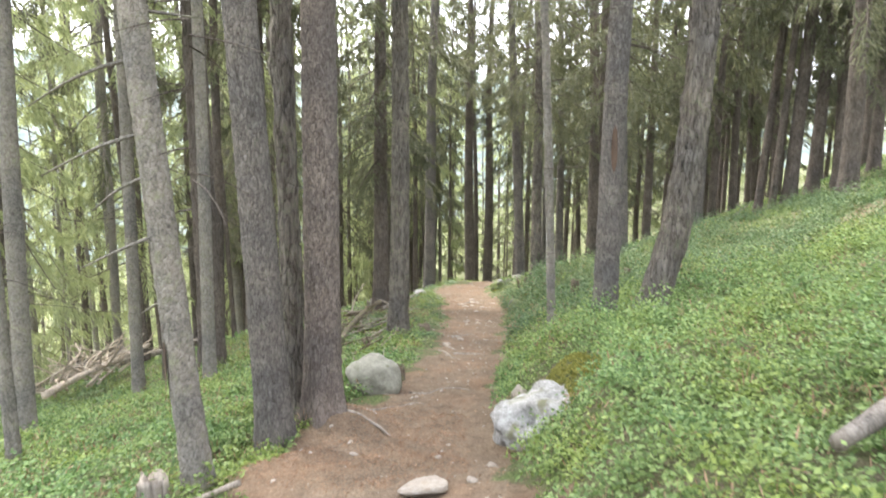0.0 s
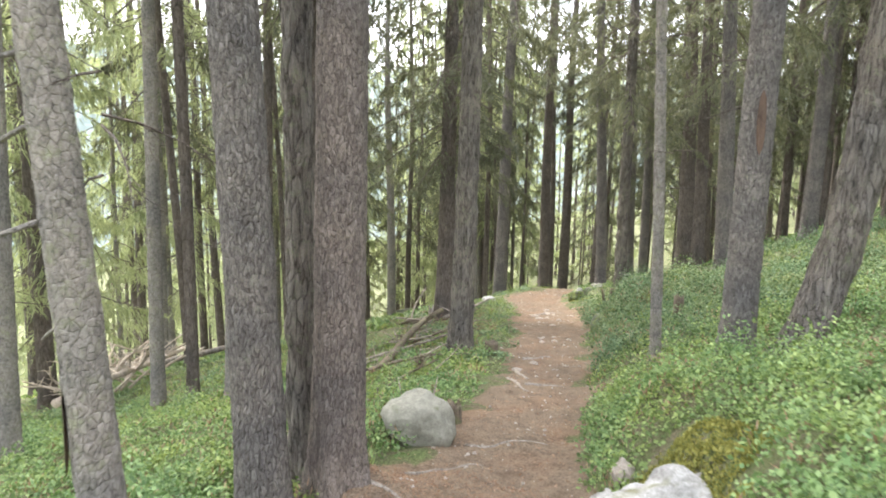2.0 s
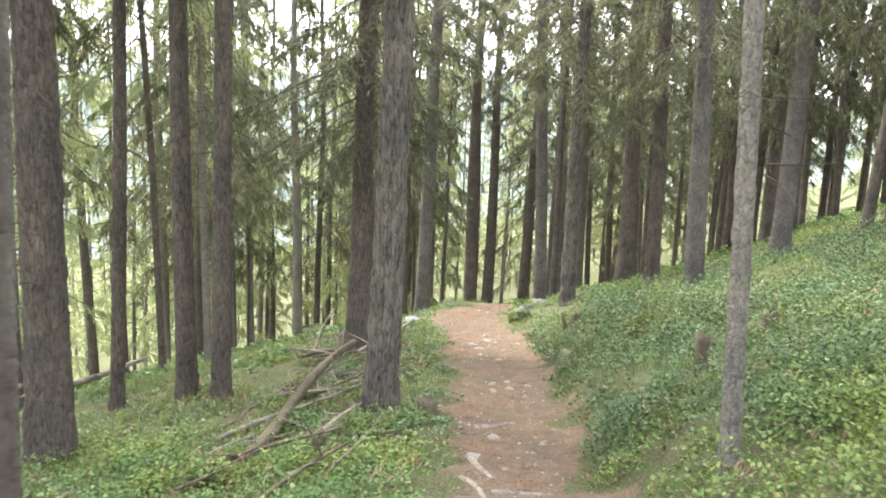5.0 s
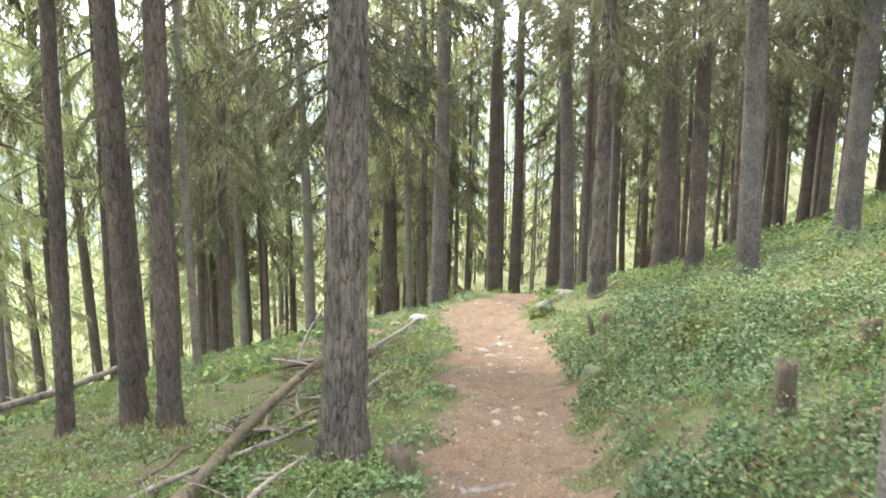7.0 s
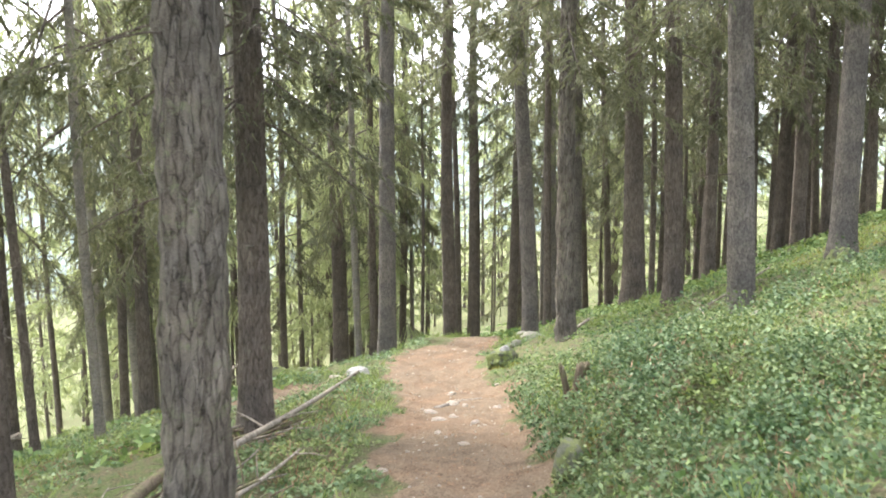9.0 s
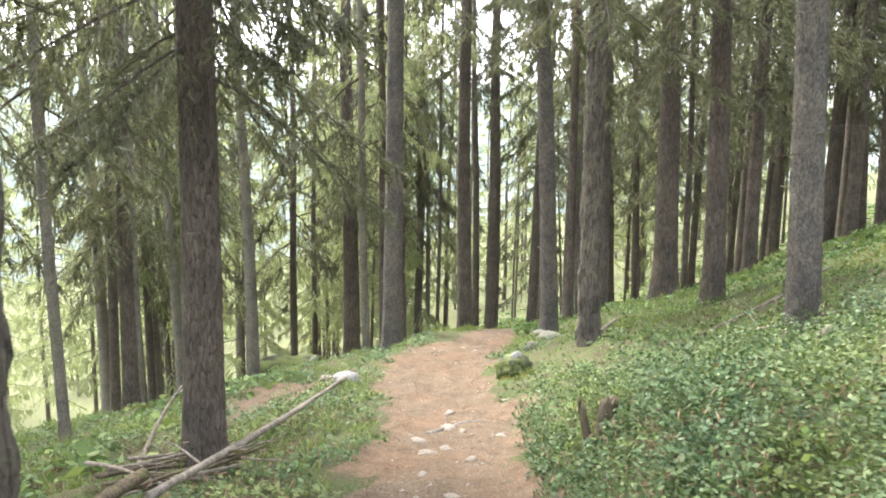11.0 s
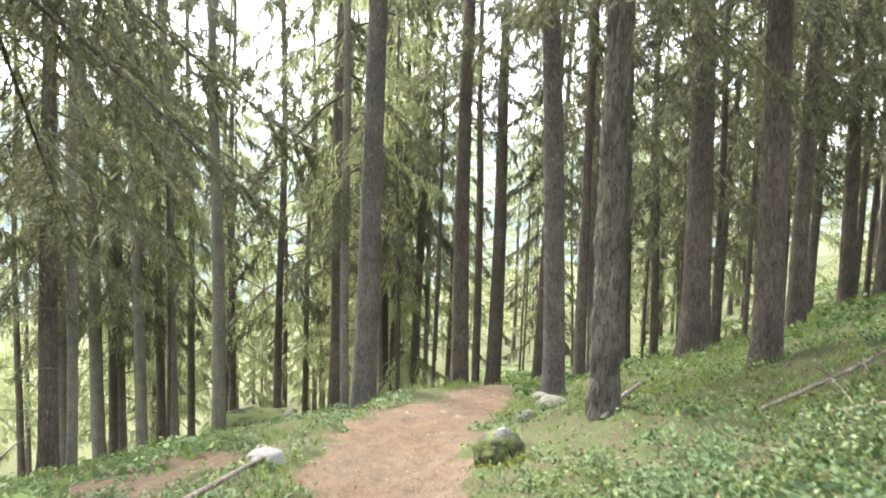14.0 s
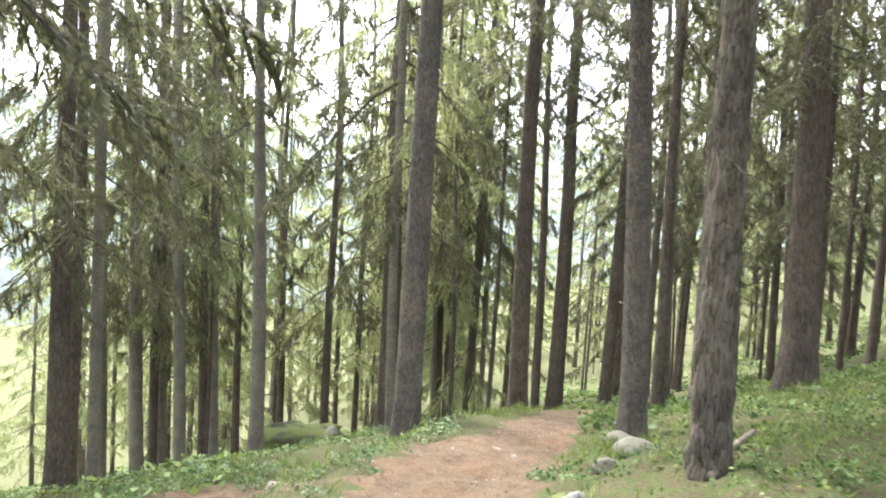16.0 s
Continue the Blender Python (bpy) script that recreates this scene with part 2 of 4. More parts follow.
def land(x, y):
    """Height of the ground: a path down along a hillside, a bank above it, a falling slope below it."""
    x, y = np.asarray(x, float), np.asarray(y, float)
    u = x - path_x(y)
    z = -.15 - .132 * y - .09 * np.maximum(0, y - 24) + .12 * np.maximum(0, y - 60)
    near = 1 - smooth(14.5, 18.5, y)
    z = z + near * .33 * smooth(path_half(y) - .05, path_half(y) + .6, u) + .24 * np.maximum(0, u - .5) + .12 * np.maximum(0, u - 4) - .22 * np.maximum(0, u - 22)
    z = z - .16 * np.maximum(0, -u - .8) - .10 * np.maximum(0, -u - 3) - .25 * smooth(17, 20, y) * smooth(.9, 2.2, -u) + .16 * np.maximum(0, -u - 40)
    for mx, my, h, r in MOUNDS:
        z = z + h * np.exp(-((x - mx) ** 2 + (y - my) ** 2) / (r * r))
    off = smooth(0.0, 0.8, np.abs(u) - path_half(y))
    return z + waves(x, y, 2.6, 3) * (.012 + .06 * off) + waves(x, y, .55, 4, 2) * (.02 + .01 * off)


def height(x, y):
    return float(land(x, y))


def trodden(x, y):
    """1 on the bare path, 0 off it."""
    u = np.abs(x - path_x(y)) + .12 * waves(x, y, 1.1, 5) + .09 * waves(x, y, .42, 8)
    bare = 1 - smooth(-.12, .16, u - path_half(y))
    side = (.62 + .5 * waves(x, y, .9, 9)) * np.exp(-(((x + 1.9) / 1.5) ** 2 + ((y - 20.3) / 1.6) ** 2) ** 2)
    side += .8 * np.exp(-(((x + .6) / .55) ** 2 + ((y - 5.2) / 1.2) ** 2) ** 2)
    side += .45 * np.exp(-(((x - 3.4) / .8) ** 2 + ((y - 17.0) / .8) ** 2) ** 2)
    side += .75 * np.exp(-(((x - 5.1) / .55) ** 2 + ((y - 10.1) / .45) ** 2) ** 2)
    side += .6 * np.exp(-(((x - 6.6) / .9) ** 2 + ((y - 11.6) / .5) ** 2) ** 2)
    return np.clip(bare + side, 0, 1) * (1 - smooth(29, 33, y))


# ---- mesh helpers ----
def fast_mesh(name, verts, faces, smooth_faces=False):
    verts, faces = np.asarray(verts, np.float32), np.asarray(faces, np.int32)
    me = bpy.data.meshes.new(name)
    me.vertices.add(len(verts))
    me.vertices.foreach_set("co", verts.ravel())
    me.loops.add(faces.size)
    me.loops.foreach_set("vertex_index", faces.ravel())
    me.polygons.add(len(faces))
    me.polygons.foreach_set("loop_start", np.arange(0, faces.size, faces.shape[1], dtype=np.int32))
    me.polygons.foreach_set("use_smooth", np.full(len(faces), smooth_faces))
    me.update(calc_edges=True)
    return me


def part(name, me, material_, parent, label=""):
    ob = new(name, me)
    if not me.materials:
        me.materials.append(material_)
    ob.parent = parent
    return tagged(ob, label)


def thing(name, me, material_, m, label, category, group="", kind=""):
    ob = new(name, me)
    if me is not None and not me.materials:
        me.materials.append(material_)
    ob.matrix_world = m
    return tagged(ob, label, category, group, kind)


def tube(points, radii, sides=6, seed=0, rough=0.0, caps=True):
    """Verts and quads of a bent, tapering stick along the points."""
    pts, g = np.asarray(points, float), np.random.default_rng(seed)
    n = len(pts)
    tang = np.gradient(pts, axis=0)
    tang /= np.linalg.norm(tang, axis=1)[:, None] + 1e-9
    ref = np.where(np.abs(tang[:, 2:3]) > .9, np.array([[1.0, 0, 0]]), np.array([[0, 0, 1.0]]))
    a = np.cross(tang, ref)
    a /= np.linalg.norm(a, axis=1)[:, None]
    b = np.cross(tang, a)
    ang = np.linspace(0, 2 * math.pi, sides, endpoint=False)
    r = np.asarray(radii, float)[:, None] * (1 + rough * g.uniform(-1, 1, (n, sides)))
    v = pts[:, None] + r[..., None] * (np.cos(ang)[None, :, None] * a[:, None] + np.sin(ang)[None, :, None] * b[:, None])
    v = v.reshape(-1, 3)
    i, j = np.meshgrid(np.arange(n - 1), np.arange(sides), indexing="ij")
    k = (j + 1) % sides
    f = np.stack([i * sides + j, i * sides + k, (i + 1) * sides + k, (i + 1) * sides + j], -1).reshape(-1, 4)
    if caps:
        m = len(v)
        v = np.vstack([v, pts[:1], pts[-1:]])
        jj = np.arange(0, sides, 2)
        f = np.vstack([f, np.stack([np.full(len(jj), m), (jj + 2) % sides, (jj + 1) % sides, jj], -1),
                       np.stack([np.full(len(jj), m + 1), (n - 1) * sides + jj, (n - 1) * sides + (jj + 1) % sides, (n - 1) * sides + (jj + 2) % sides], -1)])
    return v, f


def joined(pieces):
    vs, fs, at = [], [], 0
    for v, f in pieces:
        vs.append(v)
        fs.append(f + at)
        at += len(v)
    return np.vstack(vs), np.vstack(fs)


# ---- ground ----
def spaced(fine_a, fine_b, step, far_a, far_b):
    inner = list(np.arange(fine_a, fine_b, step))
    s, v = step, inner[-1]
    while v < far_b:
        s *= 1.12
        v += s
        inner.append(v)
    s, v = step, inner[0]
    while v > far_a:
        s *= 1.12
        v -= s
        inner.insert(0, v)
    return np.array(inner)


gx, gy = np.meshgrid(spaced(-3, 4, .07, -420, 420), spaced(1, 26, .08, -60, 620), indexing="ij")
gz = land(gx, gy)
gi, gj = np.meshgrid(np.arange(gx.shape[0] - 1), np.arange(gx.shape[1] - 1), indexing="ij")
w = gx.shape[1]
ground_mesh = fast_mesh("ground", np.stack([gx, gy, gz], -1).reshape(-1, 3), np.stack([gi * w + gj, (gi + 1) * w + gj, (gi + 1) * w + gj + 1, gi * w + gj + 1], -1).reshape(-1, 4), True)
attr = ground_mesh.attributes.new("trodden", "FLOAT", "POINT")
attr.data.foreach_set("value", trodden(gx, gy).astype(np.float32).ravel())
thing("ground", ground_mesh, ground_material(), pose(0, 0, 0), "sloping forest floor with a bare reddish earth path", "ground", kind="structure")


# ---- the wooded far side of the valley ----
def ridge(radius, rise, seed, name, label):
    """A long far hillside with an uneven wooded skyline."""
    a = np.linspace(-.2, 3.4, 700)
    top = rise * (.72 + .28 * np.sin(a * 2.3 + seed) + .1 * np.sin(a * 6.1 + seed * 2)) + rise * .03 * np.random.default_rng(seed).uniform(-1, 1, len(a))
    x, y = radius * np.cos(a), radius * np.sin(a)
    rows = [np.stack([x * f, y * f, h], -1) for f, h in ((.72, np.full(len(a), -95.0)), (.85, -60 + .35 * top), (1.0, top), (1.15, top * .6), (1.3, np.full(len(a), -95.0)))]
    i, j = np.meshgrid(np.arange(4), np.arange(len(a) - 1), indexing="ij")
    n = len(a)
    f = np.stack([i * n + j, i * n + j + 1, (i + 1) * n + j + 1, (i + 1) * n + j], -1).reshape(-1, 4)
    return thing(name, fast_mesh(name, np.vstack(rows), f, True), HAZY_WOOD, pose(0, 0, 0), label, "hill", kind="structure")


# The blue-green wood colour has the haze of distance mixed into it.
m_, n_, l_, b_ = material("hazy_wood")
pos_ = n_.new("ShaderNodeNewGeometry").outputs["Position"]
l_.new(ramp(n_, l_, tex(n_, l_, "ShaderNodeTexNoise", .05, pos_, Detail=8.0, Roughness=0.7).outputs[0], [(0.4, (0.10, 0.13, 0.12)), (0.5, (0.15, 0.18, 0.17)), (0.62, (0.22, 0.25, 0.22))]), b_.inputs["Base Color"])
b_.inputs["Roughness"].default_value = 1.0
HAZY_WOOD = m_
ridge(760, 75, 3, "backdrop", "wooded mountainside across the valley with haze in its colour")

# ---- trees ----
def trunk_mesh(r, h, lean, style, seed, sides=14, dz=.35, bend=0.0, detail_to=0.0, top_share=.25):
    """A tapered trunk with a flared foot. Up to detail_to its bark stands out in plates or furrows."""
    g = np.random.default_rng(seed)
    zs = np.unique(np.concatenate([[-.35, -.2, -.1], np.arange(0, max(detail_to, .01), .042 if detail_to else 1), np.arange(max(detail_to, 0), h + dz, dz)]))
    ang = np.linspace(0, 2 * math.pi, sides, endpoint=False)
    lobes, lp = g.integers(3, 6), g.uniform(0, 6.28, 3)
    t = math.tan(radians(lean))
    z, a = np.meshgrid(zs, ang, indexing="ij")
    zc = np.clip(z, 0, h)
    base = r * (1 - (1 - top_share) * (zc / h) ** 1.1)
    foot = np.exp(-np.clip(z + .1, 0, 9) / (1.6 * r + .05))
    rad = base * (1 + foot * (.38 + .3 * np.sin(lobes * a + lp[0]) * .8) + .03 * np.sin(2 * a + lp[1] + z * .3))
    if detail_to:
        fade = np.clip((detail_to - z) / .6, 0, 1)
        for idx in np.ndindex(z.shape):
            f = fade[idx]
            if f <= 0:
                continue
            p = Vector((math.cos(ang[idx[1]]) * r, math.sin(ang[idx[1]]) * r, z[idx] + seed))
            if style == "furrowed":
                q = Vector((p.x * 12, p.y * 12, p.z * 4.2))
                d = abs(noise.noise(q)) * 1.7 - .45 + .35 * noise.noise(p * 45)
                rad[idx] += f * .026 * d
            else:
                q = Vector((p.x * 36, p.y * 36, p.z * 17))
                d = noise.cell(q + 1.3 * noise.noise_vector(q * .7)) * .5 + .5 * noise.noise(p * 40)
                rad[idx] += f * .011 * d
    if bend:
        cx = bend * (1 - np.exp(-zc / 1.1)) + t * zc
    else:
        cx = t * zc + .04 * np.sin(zc * .45 + lp[2]) * (zc / 6)
    v = np.stack([cx + rad * np.cos(a), rad * np.sin(a) + .03 * np.sin(zc * .4 + lp[1]) * zc / 6, z], -1).reshape(-1, 3)
    i, j = np.meshgrid(np.arange(len(zs) - 1), np.arange(sides), indexing="ij")
    k = (j + 1) % sides
    f = np.stack([i * sides + j, i * sides + k, (i + 1) * sides + k, (i + 1) * sides + j], -1).reshape(-1, 4)
    return fast_mesh("trunk", v, f, True)


def bough(g, length, droop, twigs, cards, size):
    """One spruce bough along +x: a stick and its hanging sprays of needles."""
    s = np.linspace(0, 1, 6)
    side = g.uniform(-.12, .12)
    line = np.stack([s * length, side * length * s ** 2, -droop * length * s ** 1.4 + .12 * length * s ** 4], -1)
    stick = tube(line, .016 * (1 - .85 * s) * (length / 1.8) + .002, 3, caps=False)
    at = g.uniform(.12, 1.0, twigs) ** .8
    root = np.stack([np.interp(at, s, line[:, k]) for k in range(3)], -1)
    sgn = np.where(g.random(twigs) < .5, -1.0, 1.0)
    reach = (.5 * (1 - at) + .16) * length * g.uniform(.35, .75, twigs)
    way = np.stack([g.uniform(.15, .9, twigs), sgn * g.uniform(.35, 1.0, twigs), -g.uniform(.15, 1.1, twigs)], -1)
    way /= np.linalg.norm(way, axis=1)[:, None]
    q = np.tile(np.linspace(.15, 1, cards), (twigs, 1)) + g.uniform(-.08, .08, (twigs, cards))
    c = root[:, None] + way[:, None] * (reach[:, None] * q)[..., None]
    c[..., 2] -= .25 * (reach[:, None] * q ** 2)
    d = way[:, None] + g.normal(0, .45, (twigs, cards, 3)) - np.array([0, 0, .25])
    d /= np.linalg.norm(d, axis=-1)[..., None]
    nrm = g.normal(0, 1, (twigs, cards, 3)) + np.array([0, 0, 1.2])
    e = np.cross(d, nrm)
    e /= np.linalg.norm(e, axis=-1)[..., None] + 1e-9
    ln = size * g.uniform(.6, 1.3, (twigs, cards, 1))
    wd = ln * g.uniform(.055, .115, (twigs, cards, 1))
    spray = np.stack([c + e * wd - d * ln * .4, c + d * ln * .65, c - e * wd - d * ln * .4], 2).reshape(-1, 3)
    return stick, (spray, np.arange(len(spray)).reshape(-1, 3))


def crown_meshes(seed, h, boughs, reach, droop, twigs, cards, size, slim=1.0):
    """Needles and limbs of a conifer's crown, h metres high, widest a third up."""
    g = np.random.default_rng(seed)
    sticks, leaves = [], []
    for k in range(boughs):
        z = h * ((k + g.uniform(0, 1)) / boughs) ** 1.15
        share = z / h
        ln = reach * slim * (min(1, .62 + 2.2 * share) * (1 - share) ** .75 + .08) * g.uniform(.55, 1.2)
        fine = max(0.0, 1 - 1.9 * share)
        (sv, sf), (lv, lf) = bough(g, ln, droop * (1.15 - share) + g.uniform(-.15, .2), max(4, int(twigs * (.35 + ln / reach) * (.55 + .75 * fine))), max(3, round(cards * (.5 + 1.1 * fine))), size * (1.5 - .85 * fine))
        a = k * 2.4 + g.uniform(-.5, .5)
        rot = np.array([[math.cos(a), -math.sin(a), 0], [math.sin(a), math.cos(a), 0], [0, 0, 1]])
        sticks.append((sv @ rot.T + (0, 0, z), sf))
        leaves.append((lv @ rot.T + (0, 0, z), lf))
    lm, sm_ = fast_mesh("crown", *joined(leaves)), fast_mesh("branchwork", *joined(sticks), True)
    sm_.materials.append(BARK_DARK)
    return lm, sm_


def twig_mesh(seed, h, count, reach):
    """Dead lower twigs round a stem of no width."""
    g = np.random.default_rng(seed)
    out = []
    for k in range(count):
        z, a, ln = g.uniform(.8, h), g.uniform(0, 6.28), reach * g.uniform(.2, 1) ** 1.5
        s = np.linspace(0, 1, 4)
        dr = g.uniform(-.1, .5)
        line = np.stack([s * ln, g.uniform(-.2, .2) * ln * s ** 2, z - dr * ln * s ** 1.6], -1)
        rot = np.array([[math.cos(a), -math.sin(a), 0], [math.sin(a), math.cos(a), 0], [0, 0, 1]])
        out.append(tube(line @ rot.T, .006 * (1 - .8 * s) + .0012, 3, caps=False))
        for q in range(3):
            t0 = g.uniform(.3, .9)
            p0 = np.array([np.interp(t0, s, line[:, c]) for c in range(3)])
            p1 = p0 + np.array([g.uniform(.1, .25), g.uniform(-.25, .25), g.uniform(-.2, .05)]) * ln * .8
            out.append(tube(np.array([p0, (p0 + p1) / 2 + (0, 0, -.01), p1]) @ rot.T, [.003, .002, .001], 3, caps=False))
    me = fast_mesh("dead_branchwork", *joined(out), True)
    me.materials.append(BARK_DARK)
    return me


CROWNS_NEAR = [crown_meshes(11 + k, 10, 44, 2.2, .66, 40, 11, .13) for k in range(4)]
CROWNS = [crown_meshes(21 + k, 11, 40, 2.3, .64, 34, 9, .16) for k in range(4)]
CROWNS_FAR = [crown_meshes(31 + k, 12, 38, 2.4, .6, 22, 8, .23) for k in range(3)]
CROWNS_BACKLIT = [crown_meshes(51 + k, 12, 40, 2.3, .4, 22, 8, .22) for k in range(2)]
for some, mat in ((CROWNS_NEAR, NEEDLES), (CROWNS, NEEDLES), (CROWNS_FAR, NEEDLES), (CROWNS_BACKLIT, NEEDLES_BACKLIT)):
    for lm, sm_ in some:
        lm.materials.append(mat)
BACKLIT_FINE = [crown_meshes(56 + k, 11, 40, 2.2, .45, 32, 8, .15) for k in range(2)]
for lm, sm_ in BACKLIT_FINE:
    lm.materials.append(NEEDLES_BACKLIT)
TWIGS = [twig_mesh(71 + k, 6.5, 38, .75) for k in range(4)]
count = [0]


def conifer(x, y, r, lean, crown_at, style="scaly", mat=None, label="tall grey-brown spruce trunk with drooping dark boughs", detail=0.0, bend=0.0, crowns=None, scale=1.0, tall=1.0, twigs=True):
    """A tall conifer: trunk, dead twigs below, limbs and needles above."""
    count[0] += 1
    k = count[0]
    crowns = crowns or (CROWNS_NEAR if detail else CROWNS)
    h = crown_at + 10.8 * scale * tall
    tree = thing("conifer", None, None, pose(x, y, height(x, y)), label, "tree", "trees of the forest")
    sides = (46 if r > .12 else 30) if detail else 10
    part("trunk", trunk_mesh(r, h, lean, style, k, sides=sides, detail_to=detail, bend=bend), mat or BARK_SCALY, tree)
    dx = bend + math.tan(radians(lean)) * crown_at
    lm, sm_ = crowns[k % len(crowns)]
    m = pose(dx, 0, crown_at, 0, lean, k * 77 % 360) @ Matrix.Diagonal((scale, scale, scale * tall, 1))
    for name, me in (("crown", lm), ("branchwork", sm_)):
        ob = tagged(part(name, me, None, tree), kind="stuff")
        ob.matrix_local = m
    if twigs:
        ob = tagged(part("dead_branchwork", TWIGS[k % 4], None, tree), kind="stuff")
        ob.matrix_local = pose(bend, 0, .6, 0, lean, k * 131 % 360) @ Matrix.Diagonal((1, 1, max(.5, crown_at / 6.5), 1))
    return tree


FUR = "furrowed"
# beside the path
LEANING = conifer(-1.38, 4.78, .087, -5.2, 6.5, "scaly", BARK_LICHEN, "slim lichen-spotted spruce leaning out over the slope", 5.2)
conifer(-1.13, 5.8, .132, -3.0, 7.5, "scaly", BARK_SCALY, "stout grey spruce trunk with flaking scales beside the path", 5.2, twigs=False)
conifer(-1.08, 6.35, .092, -.2, 8.0, FUR, BARK_FURROWED, "dark larch trunk with deep furrowed bark", 5.2, twigs=False)
conifer(-.80, 6.04, .138, .2, 7.0, "scaly", BARK_RED, "straight reddish-brown spruce trunk at the path's edge", 5.2, twigs=False)
conifer(-.61, 12.13, .156, 1.2, 6.2, FUR, BARK_FURROWED, "larch trunk with coarse furrowed bark and brushwood at its foot", 6.2)
STRAIGHT = conifer(-1.25, 16.05, .160, 1.2, 3.1, "scaly", BARK_DARK, "straight spruce trunk with brushwood piled at its foot", 6.0)
conifer(1.38, 8.87, .05, -2.4, 6.0, "scaly", BARK_LICHEN, "thin young spruce with a bare grey stem", 5.0)
SCARRED = conifer(1.77, 7.83, .118, 1.2, 7.5, "scaly", BARK_SCALY, "grey spruce with an old scar on its bark", 5.2)
conifer(2.14, 7.75, .150, .9, 7.5, FUR, BARK_FURROWED, "crooked larch trunk that leans out and bends upright", 5.2, bend=.46)
conifer(-3.03, 10.16, .085, .7, 7.0, "scaly", BARK_LICHEN, "pale straight spruce trunk on the slope", 4.0)
conifer(-3.42, 11.55, .190, -.8, 8.0, FUR, BARK_DARK, "dark thick larch trunk on the slope", 6.0)
ONBANK = conifer(4.17, 17.57, .155, -2.0, 4.1, "scaly", BARK_SCALY, "grey spruce on the bank with a flared foot", 6.0)
SLENDER = conifer(2.33, 22.40, .144, -2.2, 5.4, "scaly", BARK_SCALY, "slender grey spruce beside the bend of the path", 6.5)
conifer(2.48, 19.77, .140, -.2, 4.2, FUR, BARK_FURROWED, "furrowed larch with thin green twigs on its stem", 6.5)
conifer(5.20, 26.00, .250, -1.2, 4.6, FUR, BARK_DARK, "thick dark larch trunk on the bank")
conifer(4.43, 20.88, .149, -.6, 3.9, "scaly", BARK_DARK, "dark spruce on the bank", 6.0)
STOUT = conifer(-.42, 24.27, .188, 1.4, 7.4, "scaly", BARK_SCALY, "stout spruce at the outer edge of the bend", 7.0)
conifer(2.01, 34.68, .22, .6, 8.0, FUR, BARK_DARK, "dark trunk against the light beyond the bend")
conifer(1.5, 34.9, .12, -.4, 8.0, FUR, BARK_DARK, "dark trunk against the light beyond the bend")
conifer(1.06, 29.50, .19, -.4, 7.5, FUR, BARK_DARK, "dark trunk against the light beyond the bend")
conifer(-2.64, 35.10, .30, -.2, 5.0, FUR, BARK_DARK, "thick dark spruce with low hanging boughs", scale=1.25)
conifer(-5.37, 24.14, .15, .4, 3.6, "scaly", BARK_DARK, "spruce with spreading roots on the slope")
conifer(-4.65, 30.23, .17, -.9, 7.0, "scaly", BARK_LICHEN, "slim pale spruce on the slope")
conifer(3.36, 27.0, .10, .2, 6.0, "scaly", BARK_DARK)
conifer(3.12, 32.8, .15, 2.1, 5.0, "scaly", BARK_DARK)
# on the slope below the path
for x, y, r, lean in ((-4.73, 8.73, .104, 1.2), (-3.56, 6.49, .058, -1.2), (-4.4, 11.1, .09, .4), (-4.02, 11.3, .08, -.2), (-12, 25.2, .15, -.2), (-14.3, 29.2, .15, -1.6), (-6.6, 16.8, .097, -2.8),
                      (-4.51, 15.47, .096, 1.7), (-3.2, 14.47, .124, -.8), (-2.67, 14.12, .11, -.1), (-10.7, 28.5, .15, -2.8), (-13.7, 30.6, .15, -2.7)):
    conifer(x, y, r, lean, (5.6 if y < 13 else 4.6) + (x * 7 + y * 3) % 2.2, "scaly", BARK_DARK if y > 12 or (x * 10) % 2 > .9 else BARK_LICHEN, "slender spruce with a bare lower stem on the slope", 4.0 if y < 16 else 0, crowns=BACKLIT_FINE if x < -3.5 else None, tall=1.3)
# Further down, the paler lichen bark on some stems stands in for haze.
for x, y, r, lean in ((-4.74, 20.5, .08, -1.2), (-8.2, 35.5, .15, -.7), (-5.5, 20.0, .07, -2.5), (-9.3, 44.9, .15, .3), (-1.4, 28.7, .1, -1), (-1.05, 29.5, .1, -.3), (-10.2, 33.4, .2, -.8), (-9, 33.2, .19, -2.1), (-9, 34.6, .15, -1.2),
                      (-7.4, 32.3, .16, -1.6), (-6.9, 33.3, .14, -1.6), (-1.75, 39, .1, -1.3), (-1.3, 38.7, .1, 1.7), (-.58, 38.4, .09, 1), (-.2, 38.9, .09, -.2), (-7, 27, .12, 1), (-9.5, 22, .13, -1), (-8, 18.5, .1, 1), (-7.6, 23.2, .11, -.6), (-6.2, 26.4, .1, .7), (-10.8, 18.4, .1, -.4)):
    conifer(x, y, r, lean, 4.2 + (x * 7 + y * 3) % 2.0, "scaly", BARK_DARK if (x * 10) % 3 > 1.4 else BARK_LICHEN, "slender spruce with a bare stem further down the slope", crowns=BACKLIT_FINE if (x * 10) % 2 > .9 else None, scale=1.1, tall=1.5)
